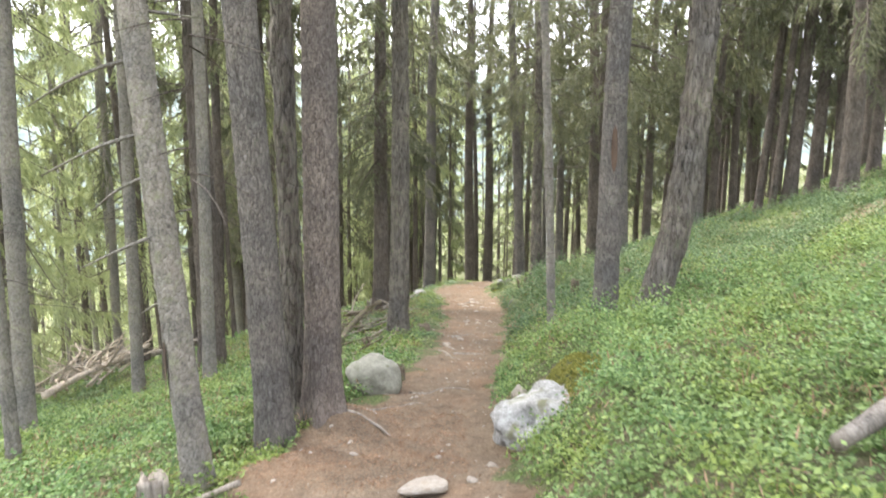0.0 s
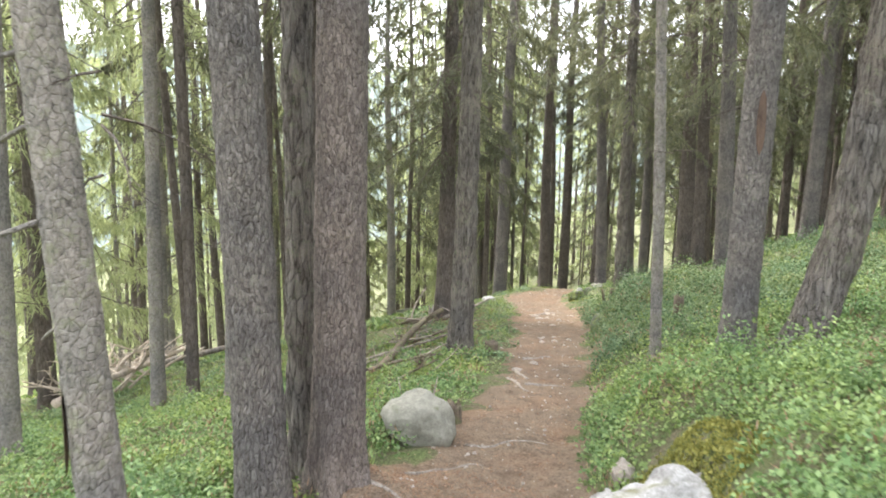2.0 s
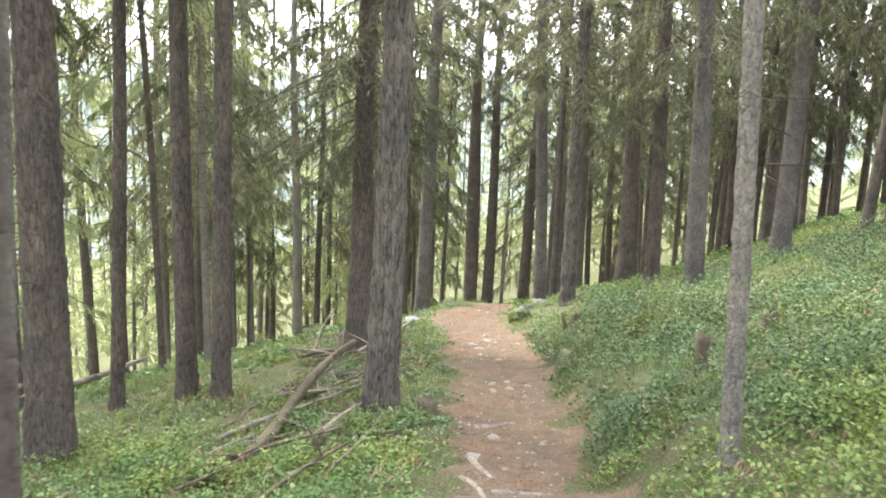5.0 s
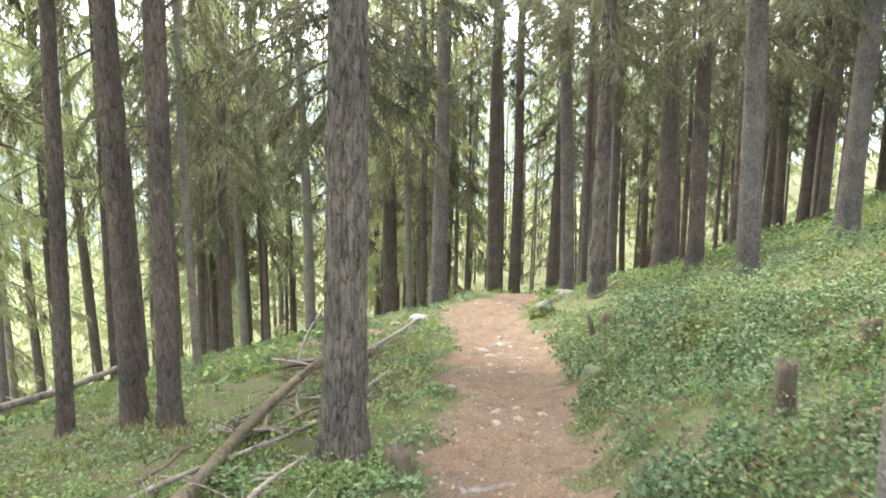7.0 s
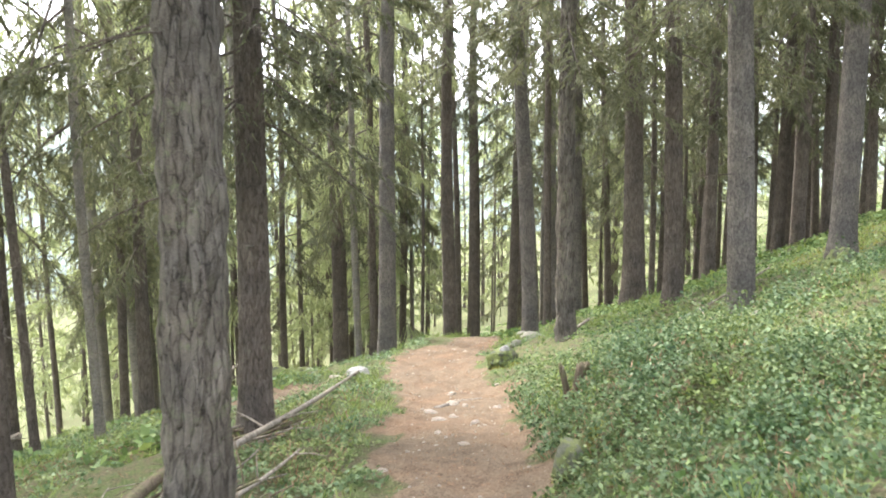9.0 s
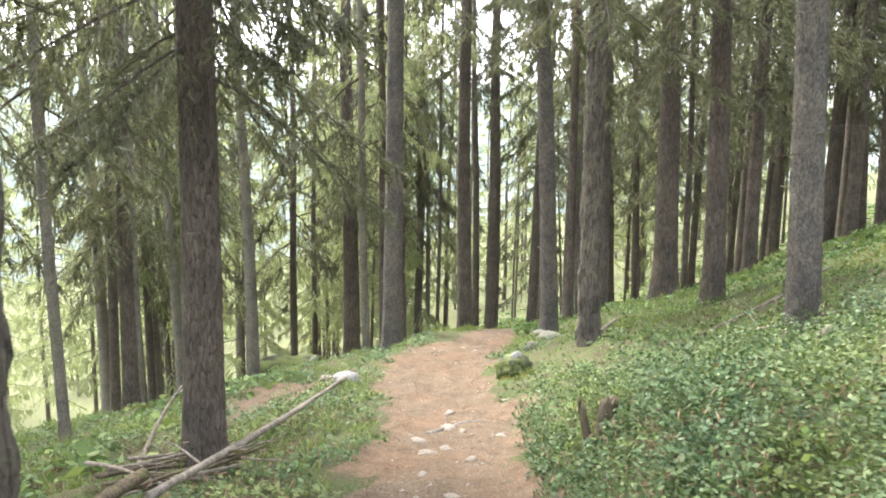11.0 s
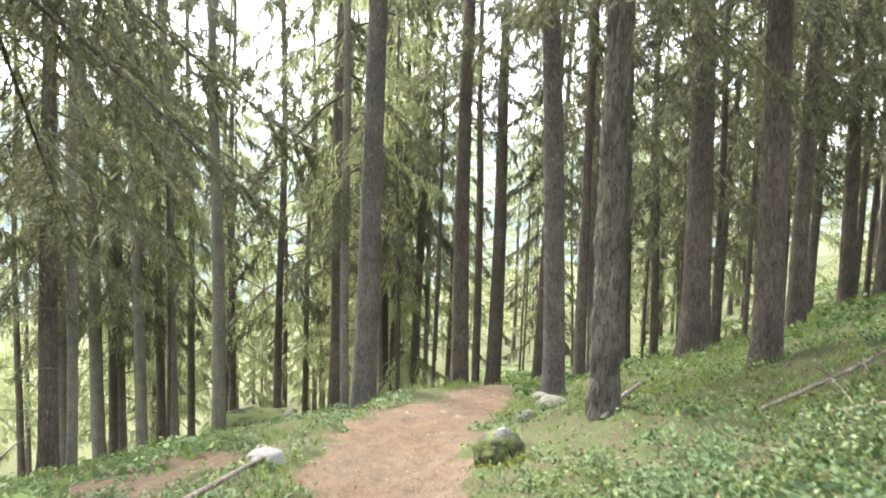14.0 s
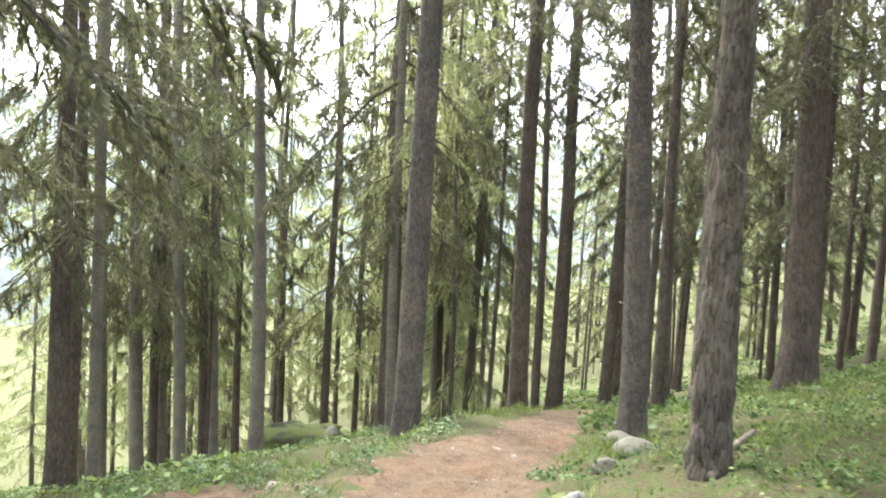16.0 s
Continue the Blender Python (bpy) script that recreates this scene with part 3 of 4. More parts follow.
# on the bank above the path
for x, y, r, lean in ((6.51, 19.71, .18, 2.0), (11.4, 31.7, .15, .7), (8.56, 18.98, .168, 3.4), (9.14, 19.07, .155, 3.0), (7.97, 19.39, .108, 5.4), (7.59, 14.42, .166, .6), (8.17, 19.04, .091, 4.2), (8.94, 19.6, .093, 2.8),
                      (9.53, 18.6, .141, 1.2), (10.68, 19.18, .145, 1.7), (10.24, 27.15, .15, 0), (9.18, 27.45, .15, 1.5), (9.47, 27.0, .15, 1.5), (7.81, 39.28, .15, -1.6), (4.4, 28.7, .15, -.4), (5.39, 41, .15, .3), (4.9, 34.7, .15, -1.7)):
    conifer(x, y, r, lean, 3.2 + (x * 7 + y * 3) % 2.4, "scaly", BARK_DARK if x > 7 else BARK_SCALY, "tall dark spruce on the bank above the path", tall=1.4)
for x, y, r, lean in ((11, 54.5, .16, 0), (11.2, 52.8, .155, 3), (6.98, 26.14, .15, .2), (16.6, 57.3, .17, 2), (8.75, 28, .15, -.2), (12, 50.7, .17, 1.5), (11.9, 40.7, .15, 1.6), (15.5, 52, .14, -1.7), (12.4, 56.4, .15, .8), (15, 44.5, .18, .4)):
    conifer(x, y, r, lean, 2.6 + (x * 7 + y * 3) % 3, "scaly", BARK_DARK, "tall dark spruce deep in the forest", crowns=CROWNS_FAR)
# dense dark forest up the bank
for k in range(46):
    x = 9.5 + 14 * ((k * .618) % 1) + .5 * math.sin(k * 2.1)
    y = 13 + 30 * ((k * .7548) % 1)
    if x > .62 * y + 2.5:
        continue
    conifer(x + .12 * y, y, .1 + .07 * ((k * .37) % 1), 2.5 * math.sin(k), 2.6 + 2.4 * ((k * .53) % 1), "scaly", BARK_DARK, "dark spruce in the dense forest up the bank", crowns=CROWNS_FAR, twigs=False)
for k in range(18):
    x, y = 6.5 + 13 * ((k * .618) % 1), 29 + 18 * ((k * .7548) % 1)
    conifer(x, y, .09 + .07 * ((k * .37) % 1), 2 * math.sin(k), 3.4 + 1.8 * ((k * .53) % 1), "scaly", BARK_DARK, "dark spruce with drooping boughs on the bank beyond", crowns=CROWNS_FAR, tall=1.2, twigs=False)
# spruces with low boughs that close the view below the bend, and young conifers down the slope in the paler, backlit
# needle colour
for x, y, low, sc in ((-5.2, 38, 4.2, 1.2), (-3.4, 46, 3, 1.3), (-8, 42, 4, 1.2)):
    conifer(x, y, .15, .5 * math.sin(x), low, "scaly", BARK_DARK, "dark spruce with low hanging boughs beyond the bend", crowns=CROWNS_FAR if y < 40 else CROWNS_BACKLIT, scale=sc, tall=1.45, twigs=False)
for k in range(9):
    x, y = -9.5 - 8 * ((k * .618) % 1), 11 + 22 * ((k * .7548) % 1)
    conifer(x - .1 * y, y, .07 + .05 * ((k * .37) % 1), 2 * math.sin(k), 2.2 + 3 * ((k * .53) % 1), "scaly", BARK_LICHEN, "light green backlit young conifer down the slope", crowns=BACKLIT_FINE, scale=.9, tall=1.4, twigs=False)
for x, y, low in ((-8.3, 14.6, 1.3), (-9.6, 17.8, 1.0), (-7.9, 19.6, 1.8), (-11, 22, 1.2), (-7.4, 11.2, 2.2), (-9.4, 13.1, 1.0)):
    conifer(x, y, .08, 1.2 * math.sin(y), low, "scaly", BARK_LICHEN, "light green backlit young conifer with low boughs on the slope", crowns=BACKLIT_FINE, scale=.95, tall=1.4, twigs=False)
# far trees below the bend
for k in range(20):
    x, y = -19 + 19.5 * ((k * .618) % 1), 37 + 30 * ((k * .7548) % 1)
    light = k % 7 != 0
    conifer(x, y, .1 + .05 * ((k * .37) % 1), 1.5 * math.sin(k), 1.0 + 3.5 * ((k * .53) % 1), "scaly", BARK_DARK, "light green backlit conifer beyond the bend" if light else "dark spruce beyond the bend", crowns=CROWNS_BACKLIT if light else CROWNS_FAR, scale=1.2, tall=1.6, twigs=False)
# thin bare stems against the light
for k in range(34):
    x, y = -7 + 20 * ((k * .618) % 1), 33 + 24 * ((k * .7548) % 1)
    if abs(x - 1.9) < .9 + .02 * y:
        continue
    conifer(x, y, .05 + .045 * ((k * .37) % 1), 2.2 * math.sin(k * 1.7), 6.5 + 2.5 * ((k * .53) % 1), "scaly", BARK_DARK, "thin bare conifer stem against the light", crowns=CROWNS_BACKLIT, scale=.7, tall=1.4)
# deeper forest all round
placed = []
while len(placed) < 135:
    x, y = rng.uniform(-40, 40), rng.uniform(-16, 100)
    u = x - float(path_x(y))
    wide = abs(x) > 12 + .5 * abs(y) or abs(u) < 7 and y < 42
    core = -6 < x < 8 and 0 < y < 40 or 0 < x < 14 and 2 < y < 24
    if wide or core or (abs(x - 2.2) < 1.5 and 0 < y < 60):
        continue
    if min([9] + [math.hypot(x - a, y - b) for a, b in placed]) < 3.2:
        continue
    placed.append((x, y))
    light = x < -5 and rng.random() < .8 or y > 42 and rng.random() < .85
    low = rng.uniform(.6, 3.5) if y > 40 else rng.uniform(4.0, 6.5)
    conifer(x, y, rng.uniform(.08, .16), rng.uniform(-1.5, 1.5), low, "scaly", BARK_DARK, "light green backlit conifer in the far forest" if light else "dark spruce in the far forest", crowns=(BACKLIT_FINE if y < 30 else CROWNS_BACKLIT) if light else CROWNS_FAR, scale=1.25 if y > 40 else 1.0, tall=rng.uniform(1.1, 1.5), twigs=False)


# a skirt of low hanging boughs
SKIRT = crown_meshes(91, 2.6, 24, 1.8, .62, 46, 15, .085)
SKIRT[0].materials.append(NEEDLES)
for name, me in (("lower_crown", SKIRT[0]), ("branchwork", SKIRT[1])):
    ob = tagged(part(name, me, None, STRAIGHT), kind="stuff")
    ob.matrix_local = pose(.06, 0, 3.15)


def dead_branch(tree, z, x0, turn, length, droop, r=.012, label="", name="dead_branch"):
    s = np.linspace(0, 1, 6)
    line = np.stack([s * length, .06 * length * np.sin(4 * s), -droop * length * s ** 1.3], -1)
    me = fast_mesh(name, *tube(line, r * (1 - .75 * s) + .002, 5, int(100 * z), .1), True)
    ob = part(name, me, BARK_LICHEN, tree, label)
    ob.matrix_local = pose(x0, 0, z, 0, 0, turn)


for z, turn, length, droop in ((2.62, 170, .75, .35), (2.2, 185, .62, .4), (1.95, 160, .5, .45), (1.6, 200, .45, .4), (2.9, 20, .4, .1), (3.1, 230, .6, .2), (1.2, 150, .3, .4)):
    dead_branch(LEANING, z, -.091 * z, turn, length, droop)
for tree, r, lean in ((STRAIGHT, .16, 1.2), (SLENDER, .144, -2.2), (STOUT, .188, 1.4), (ONBANK, .155, -2)):
    for k in range(11):
        z = 1.1 + .46 * k + .13 * math.sin(5 * k)
        dead_branch(tree, z, math.tan(radians(lean)) * z, k * 137 % 360, r * .9 + .05 + .06 * (k % 3), -.1, .013, name="branch_stub")


# ---- low growth ----
def leaf_cloud(name, px, py, rise, per, size, spread, mat, label, category, seed, upright=.0, slim=.62):
    """Clumps of single leaves standing over the ground at the given places."""
    g = np.random.default_rng(seed)
    n = len(px)
    a, q = g.uniform(0, 6.28, (n, per)), np.sqrt(g.uniform(0, 1, (n, per)))
    x = px[:, None] + np.cos(a) * q * spread
    y = py[:, None] + np.sin(a) * q * spread
    up = (rise[:, None] * g.uniform(.35, 1.45, (n, 1)) * (1 - .6 * q ** 2)) * g.uniform(.25, 1.05, (n, per))
    c = np.stack([x, y, land(x, y) + up], -1)
    d = np.stack([np.cos(a), np.sin(a), g.uniform(-.3, .9, a.shape) + upright], -1) + g.normal(0, .45, (n, per, 3))
    d /= np.linalg.norm(d, axis=-1)[..., None]
    e = np.cross(d, g.normal(0, .7, (n, per, 3)) + np.array([0, 0, 1.0]))
    e /= np.linalg.norm(e, axis=-1)[..., None] + 1e-9
    s = (size * g.uniform(.6, 1.3, (n, per)))[..., None]
    v = np.stack([c - d * s * .5, c + e * s * slim * .5, c + d * s * .5, c - e * s * slim * .5], 2).reshape(-1, 3)
    me = fast_mesh(name, v, np.arange(len(v)).reshape(-1, 4))
    return thing(name, me, mat, pose(0, 0, 0), label, category, kind="stuff")


def scatter(count_, x0, x1, y0, y1, seed, keep):
    g = np.random.default_rng(seed)
    x, y = g.uniform(x0, x1, count_), g.uniform(y0, y1, count_)
    ok = (g.random(count_) < keep(x, y) * (trodden(x, y) < .5)) & (np.hypot(x - .82, y - 5.4) > .4) & (np.hypot(x - 1.02, y - 5.85) > .3)
    return x[ok], y[ok]


def lush(x, y):
    mound = np.exp(-((x - 2.3) ** 2 + (y - 13.6) ** 2) / 2.2)
    return np.clip(np.maximum(.7 + .8 * waves(x, y, 2.4, 21), 1.3 * mound), .12 + .5 * smooth(10, 6, y), 1)


bank = lambda x, y: (x - path_x(y) > path_half(y) + .02) * lush(x, y) * (1 - .55 * smooth(16, 19, y) * smooth(3.0, 1.0, x - path_x(y)))
fall = lambda x, y: (x - path_x(y) < -path_half(y) - .05) * np.clip(.6 + .9 * waves(x, y, 2.2, 22), .1 + .4 * smooth(12, 9, y), 1)
bx, by = scatter(17500, .3, 7.5, .8, 10.5, 1, lambda x, y: bank(x, y) * smooth(10.5, 8.5, y))
leaf_cloud("bilberry_shrubs", bx, by, .16 + .13 * waves(bx, by, .8, 31) + .03, 23, .031, .10, BILBERRY, "fresh green bilberry shrubs covering the bank", "shrub", 2)
bx, by = scatter(5000, .3, 6.5, .8, 17.5, 61, bank)
leaf_cloud("shrub_stem_growth", bx, by, .14 + 0 * bx, 6, .07, .08, NEEDLE_LITTER, "thin reddish stems and dead leaves among the shrubs", "shrub", 62, upright=1.3, slim=.12)
bx, by = scatter(3500, -5, -.2, 2.5, 17.5, 63, fall)
leaf_cloud("shrub_stem_growth", bx, by, .13 + 0 * bx, 6, .07, .08, NEEDLE_LITTER, "thin reddish stems and dead leaves on the slope", "shrub", 64, upright=1.3, slim=.12)
bx, by = scatter(14000, .8, 7.5, 8.2, 18.5, 3, lambda x, y: bank(x, y) * smooth(8.2, 10.2, y) * smooth(18.5, 16.5, y))
leaf_cloud("bilberry_shrubs", bx, by, .21 + .13 * waves(bx, by, .9, 32) + .04, 21, .033, .115, COWBERRY, "grey-green dwarf shrubs covering the mound", "shrub", 4)
bx, by = scatter(9000, 1.0, 12, 9.0, 34, 5, bank)
leaf_cloud("bilberry_shrubs", bx, by, .11 + 0 * bx, 18, .045, .16, BILBERRY, "low green dwarf shrubs between the trunks", "shrub", 6)
bx, by = scatter(19000, -6.5, -.2, 2.0, 13.5, 7, lambda x, y: fall(x, y) * smooth(13.5, 11, y))
leaf_cloud("bilberry_shrubs", bx, by, .13 + .09 * waves(bx, by, .8, 33), 17, .035, .11, BILBERRY, "fresh green bilberry shrubs on the slope", "shrub", 8)
bx, by = scatter(10500, -9, .4, 10, 30, 9, fall)
leaf_cloud("bilberry_shrubs", bx, by, .11 + 0 * bx, 15, .046, .14, COWBERRY, "low dwarf shrubs on the slope below the path", "shrub", 10)
bx, by = scatter(6500, 2, 30, 22, 64, 15, lambda x, y: np.clip(.5 + .8 * waves(x, y, 4.1, 27), .1, 1))
leaf_cloud("bilberry_shrubs", bx, by, .16 + 0 * bx, 8, .145, .28, BILBERRY, "low green growth deep in the forest", "shrub", 16)
bx, by = scatter(6500, -26, -2, 16, 56, 17, lambda x, y: np.clip(.4 + .8 * waves(x, y, 4.1, 28), .05, 1))
leaf_cloud("bilberry_shrubs", bx, by, .16 + 0 * bx, 8, .145, .28, BILBERRY, "low green growth down the slope", "shrub", 18)
bx, by = scatter(12000, -9, 11, 6, 36, 11, lambda x, y: np.clip(.35 + .9 * waves(x, y, 3.1, 23), 0, 1) * (.35 + .65 * smooth(11, 14, y)) * (np.abs(x - path_x(y)) > path_half(y) + .1))
leaf_cloud("grass_tufts", bx, by, .13 + 0 * bx, 12, .12, .09, GRASS, "thin light green grass between the shrubs", "grass", 12, upright=1.6, slim=.1)


# ---- moss, litter and gravel ----
def blob(x, y, r, n, seed):
    g = np.random.default_rng(seed)
    a, q = g.uniform(0, 6.28, n), r * np.sqrt(g.uniform(0, 1, n))
    return x + q * np.cos(a), y + q * np.sin(a)


for x, y, r, n in ((1.05, 5.75, .34, 500), (.95, 5.25, .16, 150), (1.5, 18.62, .22, 160), (1.42, 13.5, .16, 110), (4.9, 16.2, .5, 400), (4.6, 13.9, .75, 520), (7.2, 20.5, 1.2, 600), (-4.6, 23.4, .5, 200)):
    mx, my = blob(x, y, r, n, int(100 * x) % 97 + 5)
    leaf_cloud("moss_cushion", mx, my, .035 + 0 * mx, 12, .022, .035, MOSS, "yellow-green moss cushion on the bank", "moss", n, upright=.9, slim=.5)
nx, ny = blob(-.45, 5.6, 1.1, 5200, 41)
ok = (nx - path_x(ny) < .5)
leaf_cloud("needle_litter", nx[ok], ny[ok], .004 + 0 * nx[ok], 3, .028, .05, NEEDLE_LITTER, "rust-red fallen needles on the path", "litter", 42, slim=.14)
gxs, gys = np.random.default_rng(43).uniform(-.9, .9, 2600), np.random.default_rng(44).uniform(2.5, 24, 2600)
leaf_cloud("needle_litter", path_x(gys) + gxs * path_half(gys) * 1.1, gys, .005 + 0 * gys, 2, .035, .06, NEEDLE_LITTER, "scattered fallen needles and bark bits on the path", "litter", 45, slim=.25)


# ---- stones ----
def rock_mesh(seed, rough=.22, sub=3, flat=0.0, facets=9):
    """A lump of rock about one metre across, faceted and worn."""
    bm = bmesh.new()
    bmesh.ops.create_icosphere(bm, subdivisions=sub, radius=.5)
    off = Vector((seed * 3.7, seed * 1.9, seed * 5.3))
    for v in bm.verts:
        d = v.co.normalized()
        k = 1 + rough * noise.noise(d * 1.5 + off) * 1.6 + rough * .5 * noise.noise(d * 4 + off) + rough * .22 * noise.noise(d * 10 + off)
        c = noise.cell_vector(d * 1.7 + off)
        k -= max(0, d.dot((c - Vector((.5, .5, .5))).normalized()) - .55) * rough * .9
        v.co = v.co * k
        v.co.z = max(v.co.z, -.3)
        if flat and v.co.z > flat:
            v.co.z = flat + (v.co.z - flat) * .25
    g = np.random.default_rng(int(seed))
    for _ in range(facets):
        d = Vector(g.normal(0, 1, 3)).normalized()
        far = g.uniform(.3, .42)
        for v in bm.verts:
            over = v.co.dot(d) - far
            if over > 0:
                v.co -= d * over * .85
    for v in bm.verts:
        v.co *= 1 + rough * (.16 * noise.noise(v.co * 9 + off) + .1 * noise.noise(v.co * 21 + off))
    me = bpy.data.meshes.new("stone")
    bm.to_mesh(me)
    bm.free()
    me.polygons.foreach_set("use_smooth", np.full(len(me.polygons), True))
    return me


def stone(name, x, y, sx, sy, sz, mat, label, seed, sink=.12, turn=0, rough=.22, sub=3, flat=0.0, group="", z=None, facets=8):
    z = height(x, y) + sz * (.3 - sink) if z is None else z
    ob = thing(name, rock_mesh(seed, rough, sub, flat, facets), mat, pose(x, y, z, 0, 0, turn) @ Matrix.Diagonal((sx, sy, sz, 1)), label, "stone", group)
    return ob


stone("rock", .98, 5.5, .78, .54, .62, ROCK_WHITE, "pale quartz rock set into the bank beside the path", 3, .1, 8, .34, 4, z=-.72, facets=6)
stone("rock", .60, 5.62, .2, .24, .42, ROCK_WHITE, "small pale rock beside the larger one", 5, .1, 60, .3, 4, z=-.82)
stone("rock", .74, 6.1, .15, .14, .16, PEBBLE, "small weathered stone at the moss edge", 6, .05, 60, .3, 3)
stone("boulder", -.55, 7.4, .58, .54, .5, ROCK_GREY, "rounded grey boulder beside the reddish trunk", 8, .12, 10, .13, 4, facets=3)
stone("rock", -.49, 18.85, .34, .2, .19, ROCK_WHITE, "white stone at the end of the fallen log", 9, .0, 15, .2)
stone("rock", 1.45, 18.75, .46, .38, .38, ROCK_OVERGROWN, "mossy rock at the path's edge", 10, .1, 40, .25)
stone("stone", 1.48, 18.72, .17, .15, .15, ROCK_WHITE, "white stone lying on the mossy rock", 12, -1.1, 40, .25)
stone("rock", 2.19, 21.1, .52, .35, .24, ROCK_GREY, "flat grey stone in the grass", 13, .1, 5, .2)
stone("rock", 2.1, 21.6, .3, .22, .2, ROCK_GREY, "flat grey stone in the grass", 14, .1, 5, .2)
stone("rock", 1.83, 20.33, .26, .2, .18, ROCK_GREY, "grey stone in the grass", 15, .1, 35, .2)
stone("rock", -4.1, 31.2, 2.6, 1.5, 1.3, ROCK_OVERGROWN, "large mossy rock on the slope", 16, .1, 5, .34, 4)
stone("rock", -3.1, 30.9, .5, .5, 1.0, ROCK_GREY, "squat grey rock beside the mossy one", 17, .1, 5, .12, 3)
stone("rock", 5.35, 17.3, 1.0, .7, .8, ROCK_OVERGROWN, "dark mossy rock on the bank", 18, .1, 30, .25, 4)
stone("rock", 4.7, 17.25, .6, .5, .5, ROCK_MOSSY, "low mossy rock beside the flared spruce", 24, .1, 10, .25, 4)
stone("rock", 1.35, 13.35, .3, .25, .3, ROCK_MOSSY, "small mossy stone at the foot of the mound", 19, .05, 30, .25)
stone("rock", -1.1, 20.95, .2, .16, .16, PEBBLE, "pale stone on the bare earth", 20, .0, 0, .2)
stone("rock", .03, 4.5, .32, .2, .13, PEBBLE, "flat pale stone in the path", 21, .0, 10, .15, flat=.2)
stone("rock", 3.0, 34.3, .7, .5, .5, ROCK_MOSSY, "mossy stone at the bend of the path", 22, .1, 0, .2)
stone("rock", 1.3, 33.9, .6, .4, .45, ROCK_MOSSY, "mossy stone between the trunks", 23, .1, 0, .2)
PEBBLES = [rock_mesh(60 + k, .25, 2) for k in range(6)]
pg = np.random.default_rng(12)
for x, y, d in ((-.47, 5.28, .07), (.11, 5.16, .06), (.33, 4.63, .1), (.18, 5.53, .05), (.46, 5.02, .1), (.36, 10.84, .12), (.16, 10.26, .1), (.7, 10.61, .06), (.51, 12.79, .11), (.69, 12.92, .1), (.56, 15.89, .14), (.74, 14.86, .1),
                (.7, 13.25, .1), (.52, 13.13, .12), (.9, 13.07, .1), (-.05, 11.91, .06), (.12, 14.02, .08), (.71, 16.63, .16), (.48, 16.19, .15), (.84, 16.56, .1), (.72, 17.17, .12), (.69, 16.03, .12), (.89, 15.69, .1), (.53, 15.38, .1),
                (1.16, 16.39, .1), (1.28, 17.77, .1), (.91, 22.03, .1), (1.09, 21.74, .1), (.46, 21.82, .07), (-.3, 20.9, .06)):
    k = int(pg.integers(6))
    thing("stone", PEBBLES[k], PEBBLE, pose(x, y, height(x, y) + d * .02, 0, 0, pg.uniform(0, 360)) @ Matrix.Diagonal((d * 1.2, d * .8, d * .5, 1)), "pale stone half sunk in the path", "stone", "stones in the path")
grit = []
for k in range(900):
    y = pg.uniform(2.2, 25)
    x = float(path_x(y)) + pg.uniform(-1, 1) * float(path_half(y))
    r = .006 + .02 * pg.random() ** 3
    o = np.array([[1, 0, 0], [-.5, .9, 0], [-.5, -.9, 0], [0, 0, .8], [.5, .6, .5]]) * r * pg.uniform(.6, 1.4, (5, 3))
    grit.append((o + (x, y, height(x, y)), np.array([[0, 4, 3], [4, 1, 3], [1, 2, 3], [2, 0, 3], [0, 1, 4]])))
thing("gravel", fast_mesh("gravel", *joined(grit)), PEBBLE, pose(0, 0, 0), "small loose grit on the path", "gravel", kind="stuff")


# ---- dead wood ----
def stick(name, a, b, r0, r1, mat, label, category, seed, sag=0.0, sides=8, lift=None, forks=0, wobble=.03, group=""):
    """A log or branch lying between two spots of the ground, with broken side twigs."""
    g = np.random.default_rng(seed)
    n = 14
    s = np.linspace(0, 1, n)
    x, y = a[0] + (b[0] - a[0]) * s, a[1] + (b[1] - a[1]) * s
    ln = math.hypot(b[0] - a[0], b[1] - a[1])
    bend = wobble * ln * np.sin(s * g.uniform(3, 6) + g.uniform(0, 6))
    x = x + bend * (b[1] - a[1]) / ln
    y = y - bend * (b[0] - a[0]) / ln
    la, lb = lift or (r0 * .7, r1 * .7)
    za, zb = height(*a) + la, height(*b) + lb
    z = np.maximum(za + (zb - za) * s - sag * np.sin(math.pi * s), land(x, y) + (.35 * r1 if la >= 0 else -.55 * r1))
    line = np.stack([x, y, z], -1)
    ob = thing(name, None, None, Matrix.Translation(line[0]), label, category, group)
    part("stem", fast_mesh("stem", *tube(line - line[0], r0 + (r1 - r0) * s, sides, seed, .1), True), mat, ob)
    for k in range(forks):
        at = g.integers(2, n - 1)
        d = np.array([g.normal(0, 1), g.normal(0, 1), g.uniform(.1, 1.2)])
        d *= g.uniform(.15, .5) * min(1, ln) / np.linalg.norm(d)
        q = np.linspace(0, 1, 4)[:, None]
        p = line[at] - line[0] + d * q + np.array([[0, 0, -.06]]) * q ** 2
        part("side_branch", fast_mesh("side_branch", *tube(p, np.linspace(r1 * .5 + .004, .003, 4), 5, seed + k, .1), True), mat, ob)
    return ob


